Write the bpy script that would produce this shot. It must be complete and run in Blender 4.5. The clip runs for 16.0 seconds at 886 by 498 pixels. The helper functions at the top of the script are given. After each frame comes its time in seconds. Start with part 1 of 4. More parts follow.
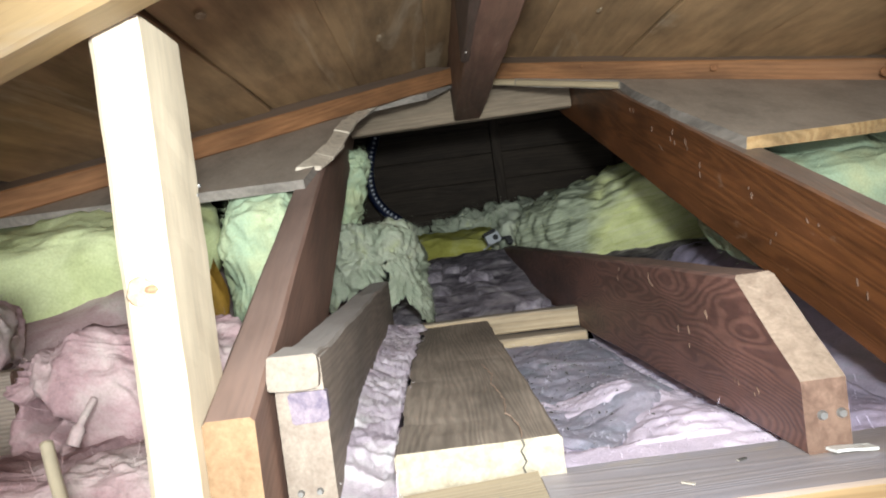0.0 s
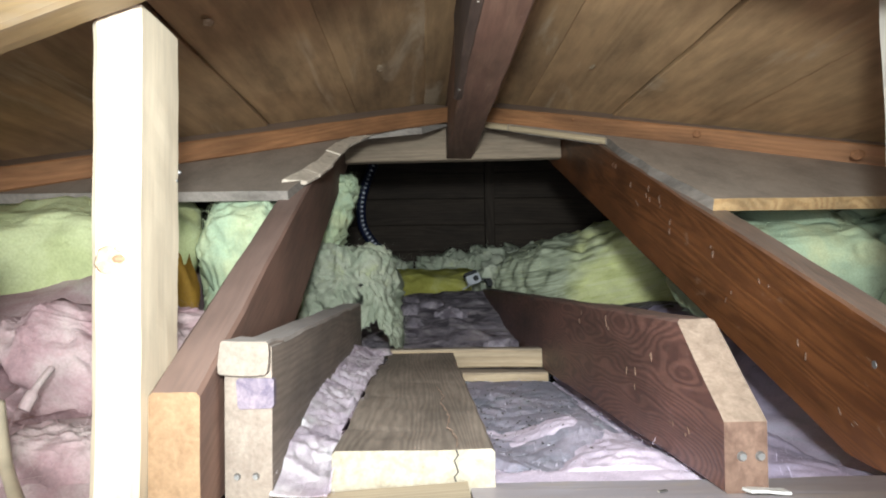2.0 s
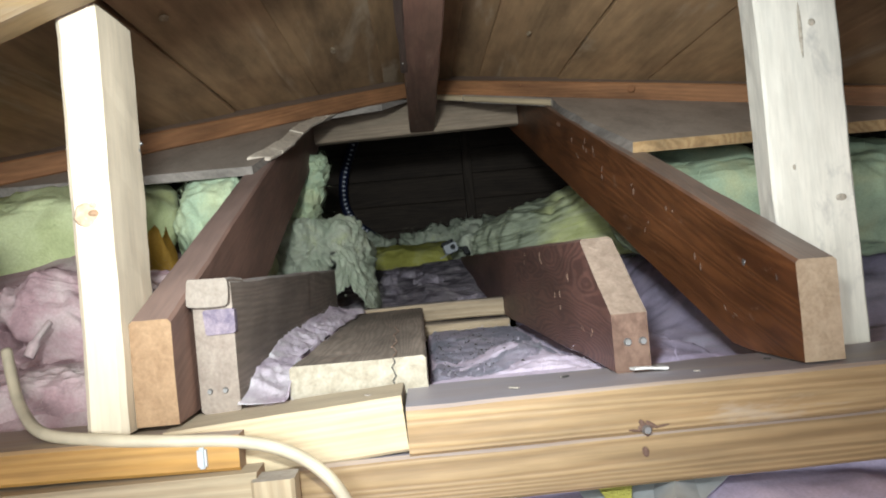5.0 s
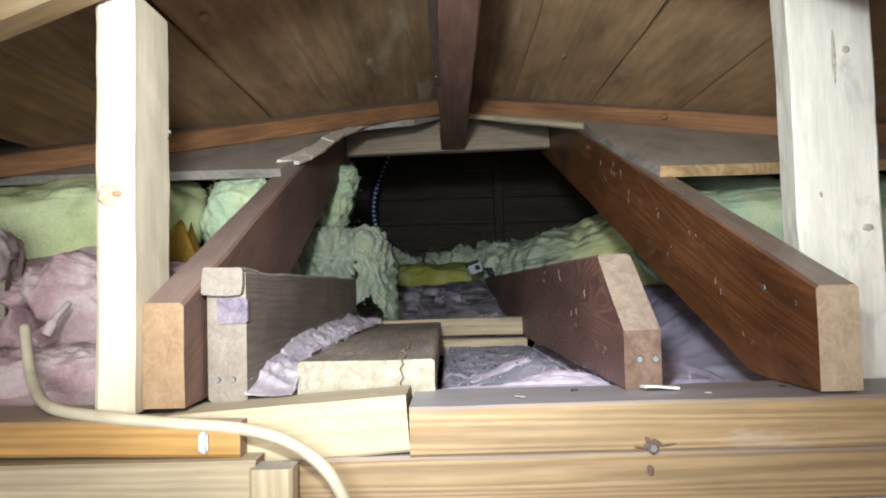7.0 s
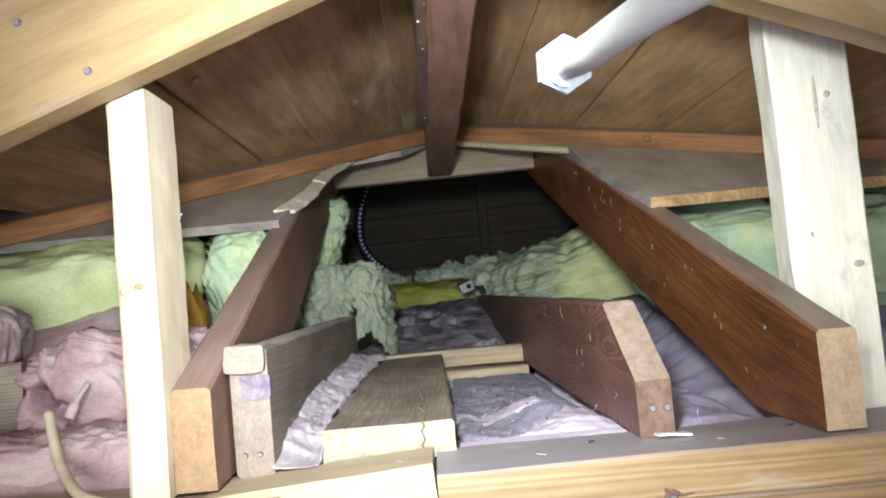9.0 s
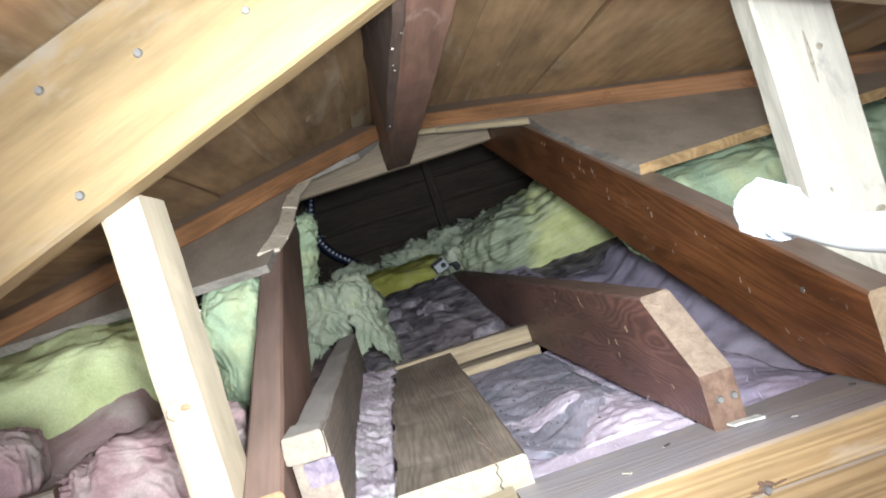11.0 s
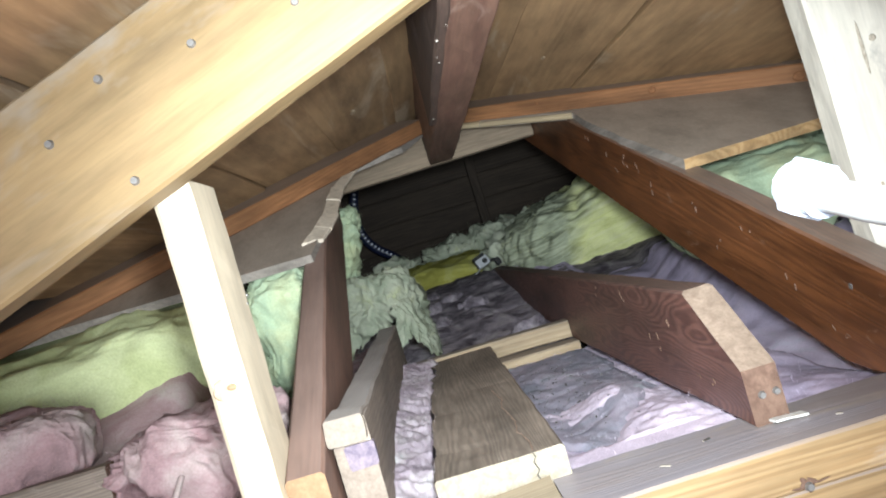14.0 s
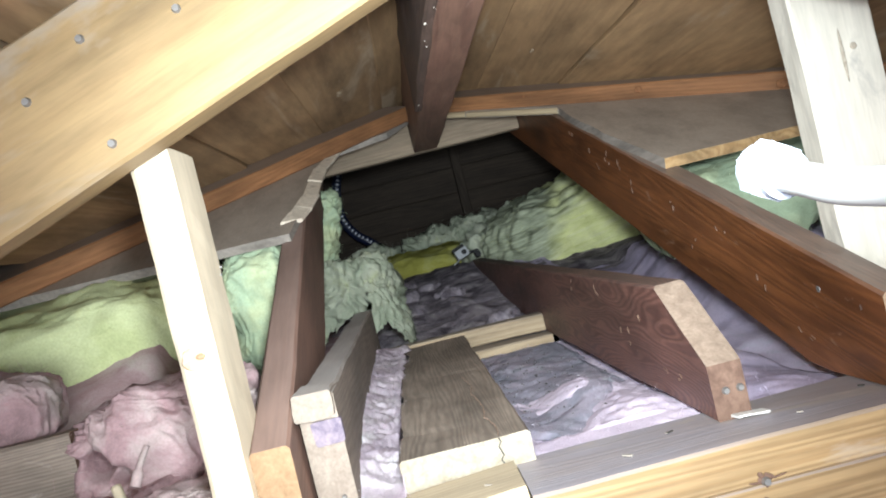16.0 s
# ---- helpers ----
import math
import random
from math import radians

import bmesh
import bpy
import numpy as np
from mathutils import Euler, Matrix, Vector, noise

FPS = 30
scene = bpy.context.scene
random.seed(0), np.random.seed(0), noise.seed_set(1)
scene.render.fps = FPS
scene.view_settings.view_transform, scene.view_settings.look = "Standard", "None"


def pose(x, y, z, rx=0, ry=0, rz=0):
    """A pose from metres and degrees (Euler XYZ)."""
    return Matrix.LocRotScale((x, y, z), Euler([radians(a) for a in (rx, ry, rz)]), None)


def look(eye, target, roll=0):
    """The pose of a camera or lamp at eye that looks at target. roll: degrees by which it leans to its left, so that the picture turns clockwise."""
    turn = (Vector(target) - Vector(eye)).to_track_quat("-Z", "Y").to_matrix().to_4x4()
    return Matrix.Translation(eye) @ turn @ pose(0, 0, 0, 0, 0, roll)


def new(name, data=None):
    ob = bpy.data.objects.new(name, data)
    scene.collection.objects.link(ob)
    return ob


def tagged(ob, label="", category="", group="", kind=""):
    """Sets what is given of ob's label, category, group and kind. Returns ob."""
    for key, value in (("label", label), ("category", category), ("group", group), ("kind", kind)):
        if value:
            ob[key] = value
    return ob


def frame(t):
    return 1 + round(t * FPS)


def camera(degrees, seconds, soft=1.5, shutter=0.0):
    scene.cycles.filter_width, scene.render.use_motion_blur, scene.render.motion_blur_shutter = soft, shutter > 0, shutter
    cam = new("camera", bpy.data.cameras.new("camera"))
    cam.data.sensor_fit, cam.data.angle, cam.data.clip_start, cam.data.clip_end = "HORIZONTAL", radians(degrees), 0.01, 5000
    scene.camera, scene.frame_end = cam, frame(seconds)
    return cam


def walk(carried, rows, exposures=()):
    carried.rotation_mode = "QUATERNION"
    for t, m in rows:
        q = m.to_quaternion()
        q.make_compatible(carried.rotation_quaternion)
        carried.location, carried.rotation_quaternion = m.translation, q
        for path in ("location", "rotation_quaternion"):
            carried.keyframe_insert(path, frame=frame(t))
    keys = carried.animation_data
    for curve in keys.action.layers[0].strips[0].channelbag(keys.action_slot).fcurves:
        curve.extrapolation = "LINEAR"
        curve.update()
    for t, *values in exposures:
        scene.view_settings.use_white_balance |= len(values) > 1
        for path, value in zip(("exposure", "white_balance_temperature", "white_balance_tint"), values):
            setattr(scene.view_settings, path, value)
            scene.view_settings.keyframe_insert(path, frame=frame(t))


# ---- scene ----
cam = camera(62.2, 16.0, soft=2.0)
PATH = [
    (0, (-0.082, -0.599, 0.207), (-0.067, 1.401, 0.166), -7.4),
    (0.5, (-0.073, -0.601, 0.204), (-0.037, 1.399, 0.227), -6.1),
    (1, (-0.072, -0.603, 0.201), (0.018, 1.394, 0.272), -4.9),
    (1.5, (-0.063, -0.614, 0.184), (0.036, 1.382, 0.255), -0.7),
    (2, (-0.059, -0.632, 0.179), (-0.007, 1.366, 0.255), -0.8),
    (2.5, (-0.038, -0.653, 0.182), (-0.027, 1.346, 0.26), -3.2),
    (3, (-0.051, -0.663, 0.187), (-0.018, 1.336, 0.26), -3.3),
    (3.5, (-0.05, -0.679, 0.176), (-0.007, 1.319, 0.237), -2.8),
    (4, (-0.016, -0.732, 0.112), (0.045, 1.267, 0.16), -2.9),
    (4.5, (-0.001, -0.747, 0.112), (0.08, 1.251, 0.145), -4.7),
    (5, (0.005, -0.75, 0.125), (0.063, 1.249, 0.159), -5.3),
    (5.2, (0.01, -0.752, 0.142), (0.057, 1.247, 0.198), -6.2),
    (7.3, (0.02, -0.749, 0.101), (0.0, 1.248, 0.208), -1.3),
    (7.5, (0.029, -0.756, 0.105), (0.012, 1.242, 0.19), -3.2),
    (8, (0.016, -0.78, 0.131), (-0.062, 1.215, 0.238), -3.9),
    (8.5, (0.005, -0.779, 0.142), (-0.029, 1.216, 0.27), -3.2),
    (9, (-0.009, -0.776, 0.166), (0.025, 1.221, 0.279), -5.3),
    (9.2, (-0.024, -0.779, 0.171), (0.057, 1.216, 0.287), -5.9),
    (11.3, (-0.079, -0.742, 0.271), (0.062, 1.252, 0.215), -18.4),
    (11.5, (-0.079, -0.744, 0.27), (0.031, 1.252, 0.206), -18.1),
    (12, (-0.078, -0.745, 0.267), (-0.002, 1.253, 0.208), -17.6),
    (12.5, (-0.08, -0.748, 0.265), (-0.019, 1.251, 0.247), -17.8),
    (13, (-0.079, -0.749, 0.262), (-0.022, 1.25, 0.258), -17.1),
    (13.5, (-0.079, -0.749, 0.258), (-0.022, 1.25, 0.258), -16.5),
    (14, (-0.081, -0.752, 0.259), (-0.03, 1.248, 0.256), -16.7),
    (14.5, (-0.084, -0.754, 0.259), (-0.047, 1.246, 0.251), -16.1),
    (15, (-0.082, -0.753, 0.254), (-0.041, 1.247, 0.236), -15.3),
    (15.5, (-0.076, -0.754, 0.246), (-0.001, 1.244, 0.227), -14.1),
    (16, (-0.079, -0.755, 0.248), (0.016, 1.242, 0.212), -13.7),
]
walk(cam, [(t, look(eye, target, roll)) for t, eye, target, roll in PATH],
     exposures=[(0, 0.06, 6600, 10), (0.6, -0.10, 6600, 10), (1.2, -0.08, 6550, 10), (2.3, 0.03, 6500, 10), (3.5, 0.02, 6500, 10), (4.2, -0.38, 6450, 10), (7.5, -0.25, 6400, 10), (9, -0.04, 6400, 10), (11.5, 0.08, 6300, 10), (16, 0.06, 6300, 10)])

# ---------------------------------------------------------------- light
world = bpy.data.worlds.new("attic_dark")
scene.world = world
world.use_nodes = True
world.node_tree.nodes["Background"].inputs[0].default_value = (0.9, 0.95, 1.0, 1)
world.node_tree.nodes["Background"].inputs[1].default_value = 0.02


def lamp(name, kind, m, power, colour, size):
    data = bpy.data.lights.new(name, kind)
    data.energy, data.color = power, colour
    if kind == "AREA":
        data.shape, data.size, data.size_y = "RECTANGLE", size[0], size[1]
    else:
        data.shadow_soft_size = size
    ob = new(name, data)
    ob.matrix_basis = m
    return ob


# the hand lamp beside the camera, and an added soft fill light behind it
torch = lamp("hand_torch", "SPOT", look((-0.045, -0.70, 0.30), (0.08, 1.3, 0.20)), 88.0, (0.90, 0.985, 1.0), 0.03)
torch.data.spot_size, torch.data.spot_blend = radians(80), 1.0
lamp("hatch_daylight", "AREA", look((-0.16, -1.40, 0.12), (0.10, 0.6, 0.20)), 23.0, (0.91, 0.985, 1.0), (0.9, 0.4))


# ---------------------------------------------------------------- materials
def nodes_of(name):
    m = bpy.data.materials.new(name)
    m.use_nodes = True
    nt = m.node_tree
    b = nt.nodes["Principled BSDF"]
    return m, nt, b


def node(nt, kind, **values):
    n = nt.nodes.new(kind)
    for k, v in values.items():
        if k in n.inputs.keys():
            n.inputs[k].default_value = v
    return n


def ramp(nt, stops):
    r = nt.nodes.new("ShaderNodeValToRGB")
    el = r.color_ramp.elements
    while len(el) < len(stops):
        el.new(0.5)
    for e, (p, c) in zip(el, stops):
        e.position, e.color = p, (*c, 1) if len(c) == 3 else c
    return r


def mix(nt, fac, a, b, blend="MIX"):
    n = nt.nodes.new("ShaderNodeMix")
    n.data_type, n.blend_type = "RGBA", blend
    for sock, v in ((n.inputs[0], fac), (n.inputs[6], a), (n.inputs[7], b)):
        if isinstance(v, (int, float)):
            sock.default_value = v
        elif isinstance(v, tuple):
            sock.default_value = (*v, 1)
        else:
            nt.links.new(v, sock)
    return n.outputs[2]


def grey(v):
    return (v, v, v)


def wood(name, light, dark, rings=55.0, rough=0.75, dust=0.0, stain=0.35, streak=0.5, dust_colour=(0.33, 0.30, 0.27), along=0.07, swirl=0.12, fleck=0.7, scuff=None):
    """Sawn timber, its grain along the object's own y."""
    m, nt, b = nodes_of(name)
    L = nt.links.new
    tc = nt.nodes.new("ShaderNodeTexCoord")
    info = nt.nodes.new("ShaderNodeObjectInfo")
    shift = nt.nodes.new("ShaderNodeVectorMath")
    shift.operation = "MULTIPLY_ADD"
    L(info.outputs["Random"], shift.inputs[0])
    shift.inputs[1].default_value = (3.1, 7.7, 5.3)
    L(tc.outputs["Object"], shift.inputs[2])
    stretch = node(nt, "ShaderNodeMapping", Scale=(1.0, along, 1.0))
    L(shift.outputs[0], stretch.inputs["Vector"])
    warp = node(nt, "ShaderNodeTexNoise", Scale=11.0, Detail=2.0)
    L(stretch.outputs[0], warp.inputs["Vector"])
    bend = nt.nodes.new("ShaderNodeVectorMath")
    bend.operation = "MULTIPLY_ADD"
    L(warp.outputs["Color"], bend.inputs[0])
    bend.inputs[1].default_value = (swirl, 0.02, swirl)
    L(stretch.outputs[0], bend.inputs[2])
    wave = node(nt, "ShaderNodeTexWave", Scale=rings / 6.28, Distortion=3.0, Detail=3.0)
    wave.wave_type, wave.rings_direction = "RINGS", "Y"
    L(bend.outputs[0], wave.inputs["Vector"])
    fine = node(nt, "ShaderNodeTexNoise", Scale=260.0, Detail=4.0, Roughness=0.6)
    L(stretch.outputs[0], fine.inputs["Vector"])
    patch = node(nt, "ShaderNodeTexNoise", Scale=14.0, Detail=5.0, Roughness=0.65)
    drawn = node(nt, "ShaderNodeMapping", Scale=(1.0, 0.22, 1.0))
    L(shift.outputs[0], drawn.inputs["Vector"])
    L(drawn.outputs[0], patch.inputs["Vector"])
    grain = ramp(nt, [(0.15, dark), (0.75, light)])
    L(wave.outputs["Fac"], grain.inputs[0])
    mid = tuple(0.5 * (p + q) for p, q in zip(light, dark))
    body = mix(nt, 1 - streak, grain.outputs[0], mid)
    fr = ramp(nt, [(0.35, grey(0.78)), (0.6, grey(1.06))])
    L(fine.outputs["Fac"], fr.inputs[0])
    body = mix(nt, fleck, body, fr.outputs[0], "MULTIPLY")
    pr = ramp(nt, [(0.32, grey(1 - stain)), (0.62, grey(1.12))])
    L(patch.outputs["Fac"], pr.inputs[0])
    body = mix(nt, 1.0, body, pr.outputs[0], "MULTIPLY")
    tone = nt.nodes.new("ShaderNodeMapRange")
    tone.inputs["To Min"].default_value, tone.inputs["To Max"].default_value = 0.85, 1.12
    L(info.outputs["Random"], tone.inputs["Value"])
    body = mix(nt, 1.0, body, tone.outputs[0], "MULTIPLY")
    if dust:
        geo = nt.nodes.new("ShaderNodeNewGeometry")
        sep = nt.nodes.new("ShaderNodeSeparateXYZ")
        L(geo.outputs["Normal"], sep.inputs[0])
        up = ramp(nt, [(0.55, grey(0.0)), (0.9, grey(dust))])
        L(sep.outputs["Z"], up.inputs[0])
        cover = ramp(nt, [(0.3, grey(0.6)), (0.6, grey(1.0))])
        L(patch.outputs["Fac"], cover.inputs[0])
        amount = mix(nt, 1.0, up.outputs[0], cover.outputs[0], "MULTIPLY")
        body = mix(nt, amount, body, dust_colour)
    if scuff:
        colour, size, edge, long = scuff
        run = node(nt, "ShaderNodeMapping", Scale=(1.0, long, 1.0))
        L(shift.outputs[0], run.inputs["Vector"])
        rub = node(nt, "ShaderNodeTexNoise", Scale=size, Detail=5.0, Roughness=0.7, Distortion=0.8)
        L(run.outputs[0], rub.inputs["Vector"])
        worn = ramp(nt, [(edge, grey(0.0)), (edge + 0.14, grey(0.8))])
        L(rub.outputs["Fac"], worn.inputs[0])
        body = mix(nt, worn.outputs[0], body, colour)
    L(body, b.inputs["Base Color"])
    b.inputs["Roughness"].default_value = rough
    height = mix(nt, 0.5, wave.outputs["Color"], fine.outputs["Color"])
    bump = node(nt, "ShaderNodeBump", Strength=0.05 + 0.28 * streak, Distance=0.002)
    L(height, bump.inputs["Height"])
    L(bump.outputs[0], b.inputs["Normal"])
    return m


def rough_stuff(name, stops, scale=30.0, fine=400.0, rough=0.95, bump=0.6, depth=0.004, spots=None):
    """Fibrous or dusty matter coloured by two noises."""
    m, nt, b = nodes_of(name)
    L = nt.links.new
    tc = nt.nodes.new("ShaderNodeTexCoord")
    big = node(nt, "ShaderNodeTexNoise", Scale=scale, Detail=6.0, Roughness=0.6, Distortion=0.6)
    small = node(nt, "ShaderNodeTexNoise", Scale=fine, Detail=3.0)
    L(tc.outputs["Object"], big.inputs["Vector"])
    L(tc.outputs["Object"], small.inputs["Vector"])
    c = ramp(nt, stops)
    L(big.outputs["Fac"], c.inputs[0])
    body = c.outputs[0]
    s = ramp(nt, [(0.3, grey(0.82)), (0.65, grey(1.05))])
    L(small.outputs["Fac"], s.inputs[0])
    body = mix(nt, 0.7, body, s.outputs[0], "MULTIPLY")
    if spots:
        sp = node(nt, "ShaderNodeTexNoise", Scale=spots[1], Detail=4.0)
        L(tc.outputs["Object"], sp.inputs["Vector"])
        sr = ramp(nt, [(spots[2], grey(0)), (spots[2] + 0.08, grey(1))])
        L(sp.outputs["Fac"], sr.inputs[0])
        body = mix(nt, sr.outputs[0], body, spots[0])
    L(body, b.inputs["Base Color"])
    b.inputs["Roughness"].default_value = rough
    b.inputs["Specular IOR Level"].default_value = 0.15
    bp = node(nt, "ShaderNodeBump", Strength=bump, Distance=depth)
    mixh = mix(nt, 0.4, big.outputs["Color"], small.outputs["Color"])
    L(mixh, bp.inputs["Height"])
    L(bp.outputs[0], b.inputs["Normal"])
    return m


def plain(name, colour, rough=0.5, metal=0.0, wear=0.15, scale=80.0):
    m, nt, b = nodes_of(name)
    L = nt.links.new
    tc = nt.nodes.new("ShaderNodeTexCoord")
    n = node(nt, "ShaderNodeTexNoise", Scale=scale, Detail=5.0)
    L(tc.outputs["Object"], n.inputs["Vector"])
    r = ramp(nt, [(0.3, tuple(c * (1 - wear) for c in colour)), (0.7, colour)])
    L(n.outputs["Fac"], r.inputs[0])
    L(r.outputs[0], b.inputs["Base Color"])
    rr = ramp(nt, [(0.3, grey(min(1, rough + 0.15))), (0.7, grey(max(0.05, rough - 0.1)))])
    L(n.outputs["Fac"], rr.inputs[0])
    L(rr.outputs[0], b.inputs["Roughness"])
    b.inputs["Metallic"].default_value = metal
    return m


ROOF = wood("roof_board_wood", (0.445, 0.288, 0.148), (0.328, 0.200, 0.101), 110, 0.66, stain=0.48, streak=0.35, fleck=0.3, along=0.04, scuff=((0.504, 0.400, 0.281), 10.0, 0.57, 0.16))
RIDGE = wood("ridge_wood", (0.22, 0.125, 0.085), (0.14, 0.07, 0.05), 160, 0.55, streak=0.4, scuff=((0.34, 0.24, 0.19), 26.0, 0.60, 0.3))
# darker copy of the ridge wood, for its side in shade
RIDGE_SHADE = wood("shaded_ridge_wood", (0.095, 0.06, 0.044), (0.06, 0.036, 0.027), 160, 0.7, streak=0.4)
RED = wood("red_rafter_wood", (0.264, 0.099, 0.033), (0.110, 0.038, 0.016), 250, 0.45, dust=0.5, stain=0.55, streak=0.36, along=0.075, swirl=0.22, scuff=((0.317, 0.207, 0.141), 42.0, 0.645, 0.45))
BROWN = wood("brown_rafter_wood", (0.225, 0.125, 0.09), (0.17, 0.09, 0.066), 260, 0.65, dust=0.5, streak=0.3, dust_colour=(0.32, 0.24, 0.21))
DARK = wood("dark_joist_wood", (0.235, 0.112, 0.085), (0.085, 0.036, 0.030), 170, 0.5, dust=0.3, stain=0.5, streak=0.5, along=0.22, swirl=0.42, scuff=((0.34, 0.22, 0.17), 48.0, 0.65, 0.5))
GREYJ = wood("grey_joist_wood", (0.22, 0.175, 0.14), (0.15, 0.115, 0.09), 260, 0.8, dust=0.85, streak=0.4, dust_colour=(0.42, 0.39, 0.375))
PLANK = wood("weathered_plank_wood", (0.35, 0.285, 0.23), (0.20, 0.155, 0.125), 520, 0.7, stain=0.45, streak=0.42, swirl=0.10, scuff=((0.46, 0.41, 0.36), 36.0, 0.63, 0.5))
FRESH = wood("fresh_stud_wood", (0.66, 0.57, 0.43), (0.60, 0.50, 0.36), 120, 0.7, stain=0.14, streak=0.06, fleck=0.4)
WHITED = wood("pale_stud_wood", (0.62, 0.59, 0.51), (0.55, 0.50, 0.42), 120, 0.7, stain=0.25, streak=0.1, fleck=0.4, scuff=((0.33, 0.31, 0.28), 18.0, 0.565, 0.45))
YELLOW = wood("yellow_rafter_wood", (0.25, 0.172, 0.082), (0.19, 0.125, 0.057), 80, 0.55, stain=0.35, streak=0.3, fleck=0.5, scuff=((0.27, 0.235, 0.19), 9.0, 0.50, 0.22))
PLATE = wood("plate_wood", (0.353, 0.240, 0.120), (0.211, 0.128, 0.056), 330, 0.5, dust=0.95, stain=0.3, streak=0.5, along=0.03, swirl=0.16, dust_colour=(0.304, 0.286, 0.323), scuff=((0.392, 0.321, 0.244), 12.0, 0.56, 0.25))
PALE = wood("pale_block_wood", (0.47, 0.38, 0.245), (0.37, 0.275, 0.165), 300, 0.75, stain=0.25, dust=0.3, streak=0.4, along=0.03)
HEADER = wood("header_wood", (0.318, 0.246, 0.172), (0.249, 0.184, 0.125), 180, 0.8, stain=0.4, streak=0.4)
ORANGE = wood("orange_valley_wood", (0.285, 0.135, 0.057), (0.20, 0.085, 0.034), 230, 0.65, dust=0.8, streak=0.4, stain=0.5, dust_colour=(0.24, 0.20, 0.17))
SHEATH = wood("old_sheathing_wood", (0.356, 0.290, 0.226), (0.294, 0.232, 0.178), 120, 0.9, stain=0.45, streak=0.15, dust=0.5, dust_colour=(0.312, 0.257, 0.215), along=0.03)
OCHRE = wood("ochre_plate_wood", (0.44, 0.245, 0.065), (0.31, 0.155, 0.035), 200, 0.55, dust=0.9, stain=0.35, streak=0.4, along=0.03, dust_colour=(0.33, 0.28, 0.255), scuff=((0.48, 0.36, 0.20), 10.0, 0.58, 0.25))
EDGE = wood("raw_edge_wood", (0.38, 0.25, 0.12), (0.25, 0.145, 0.06), 160, 0.8, stain=0.45)
# bare walls; also painted shade under the old sheathing
DARKW = wood("dark_wall_and_shade_wood", (0.075, 0.055, 0.04), (0.045, 0.031, 0.022), 150, 0.8)


def endgrain(name, light, dark):
    return rough_stuff(name, [(0.3, dark), (0.7, light)], 70.0, 320.0, 0.85, 0.8, 0.002)


END_PALE = endgrain("end_grain_pale", (0.40, 0.36, 0.285), (0.24, 0.20, 0.145))
END_TAN = endgrain("end_grain_tan", (0.378, 0.266, 0.180), (0.261, 0.176, 0.113))
END_GREY = endgrain("end_grain_grey", (0.42, 0.38, 0.33), (0.30, 0.26, 0.22))
END_CAP = endgrain("end_grain_cap", (0.287, 0.246, 0.205), (0.213, 0.176, 0.143))
END_BROWN = endgrain("end_grain_brown", (0.19, 0.12, 0.088), (0.105, 0.062, 0.046))
END_DUSTY = endgrain("end_grain_dusty", (0.31, 0.235, 0.18), (0.20, 0.145, 0.11))
END_WARM = endgrain("end_grain_warm", (0.345, 0.225, 0.13), (0.25, 0.155, 0.088))
END_DUSK = endgrain("end_grain_dusk", (0.30, 0.25, 0.205), (0.21, 0.165, 0.135))
PINK = rough_stuff("pink_fibre", [(0.30, (0.20, 0.135, 0.14)), (0.45, (0.36, 0.235, 0.245)), (0.58, (0.45, 0.345, 0.34)), (0.75, (0.47, 0.42, 0.38))], 11.0, 350.0, bump=0.4, depth=0.006)
PURPLE = rough_stuff("dusty_purple_fibre", [(0.32, (0.40, 0.35, 0.47)), (0.47, (0.60, 0.52, 0.70)), (0.60, (0.72, 0.62, 0.80)), (0.74, (0.66, 0.64, 0.78))], 9.0, 350.0, bump=0.25, depth=0.004)
GREYF = rough_stuff("grey_dirty_fibre", [(0.34, (0.11, 0.09, 0.11)), (0.48, (0.27, 0.235, 0.27)), (0.60, (0.42, 0.37, 0.40)), (0.72, (0.55, 0.51, 0.53))], 16.0, 350.0, bump=1.0, depth=0.012)
GREEN = rough_stuff("pale_green_fibre", [(0.30, (0.30, 0.33, 0.17)), (0.44, (0.45, 0.49, 0.25)), (0.58, (0.54, 0.58, 0.33)), (0.76, (0.50, 0.51, 0.22))], 6.0, 300.0, bump=0.5, depth=0.006)
MINT = rough_stuff("mint_fibre", [(0.30, (0.288, 0.365, 0.253)), (0.45, (0.399, 0.496, 0.341)), (0.58, (0.479, 0.540, 0.341)), (0.74, (0.527, 0.540, 0.316))], 8.0, 320.0, bump=0.5, depth=0.005)
PALEF = rough_stuff("pale_grey_green_fibre", [(0.28, (0.34, 0.38, 0.28)), (0.44, (0.50, 0.55, 0.42)), (0.58, (0.60, 0.63, 0.50)), (0.74, (0.60, 0.64, 0.38))], 14.0, 380.0, bump=0.5, depth=0.004)
DUSTY = rough_stuff("blue_grey_dusty_fibre", [(0.30, (0.44, 0.45, 0.53)), (0.44, (0.60, 0.58, 0.68)), (0.58, (0.72, 0.66, 0.76)), (0.74, (0.62, 0.68, 0.72))], 11.0, 360.0, bump=0.35, depth=0.003, spots=((0.48, 0.48, 0.55), 22.0, 0.62))
LIME = rough_stuff("yellow_fibre", [(0.30, (0.34, 0.32, 0.07)), (0.50, (0.52, 0.50, 0.12)), (0.72, (0.60, 0.60, 0.26))], 10.0, 320.0, bump=0.9, depth=0.01)
KRAFT = rough_stuff("mustard_paper", [(0.30, (0.272, 0.152, 0.024)), (0.60, (0.384, 0.224, 0.040))], 12.0, 200.0, 0.7, 0.3)
CHALK = rough_stuff("chalky_chips", [(0.30, (0.44, 0.37, 0.30)), (0.65, (0.66, 0.57, 0.46))], 60.0, 500.0)
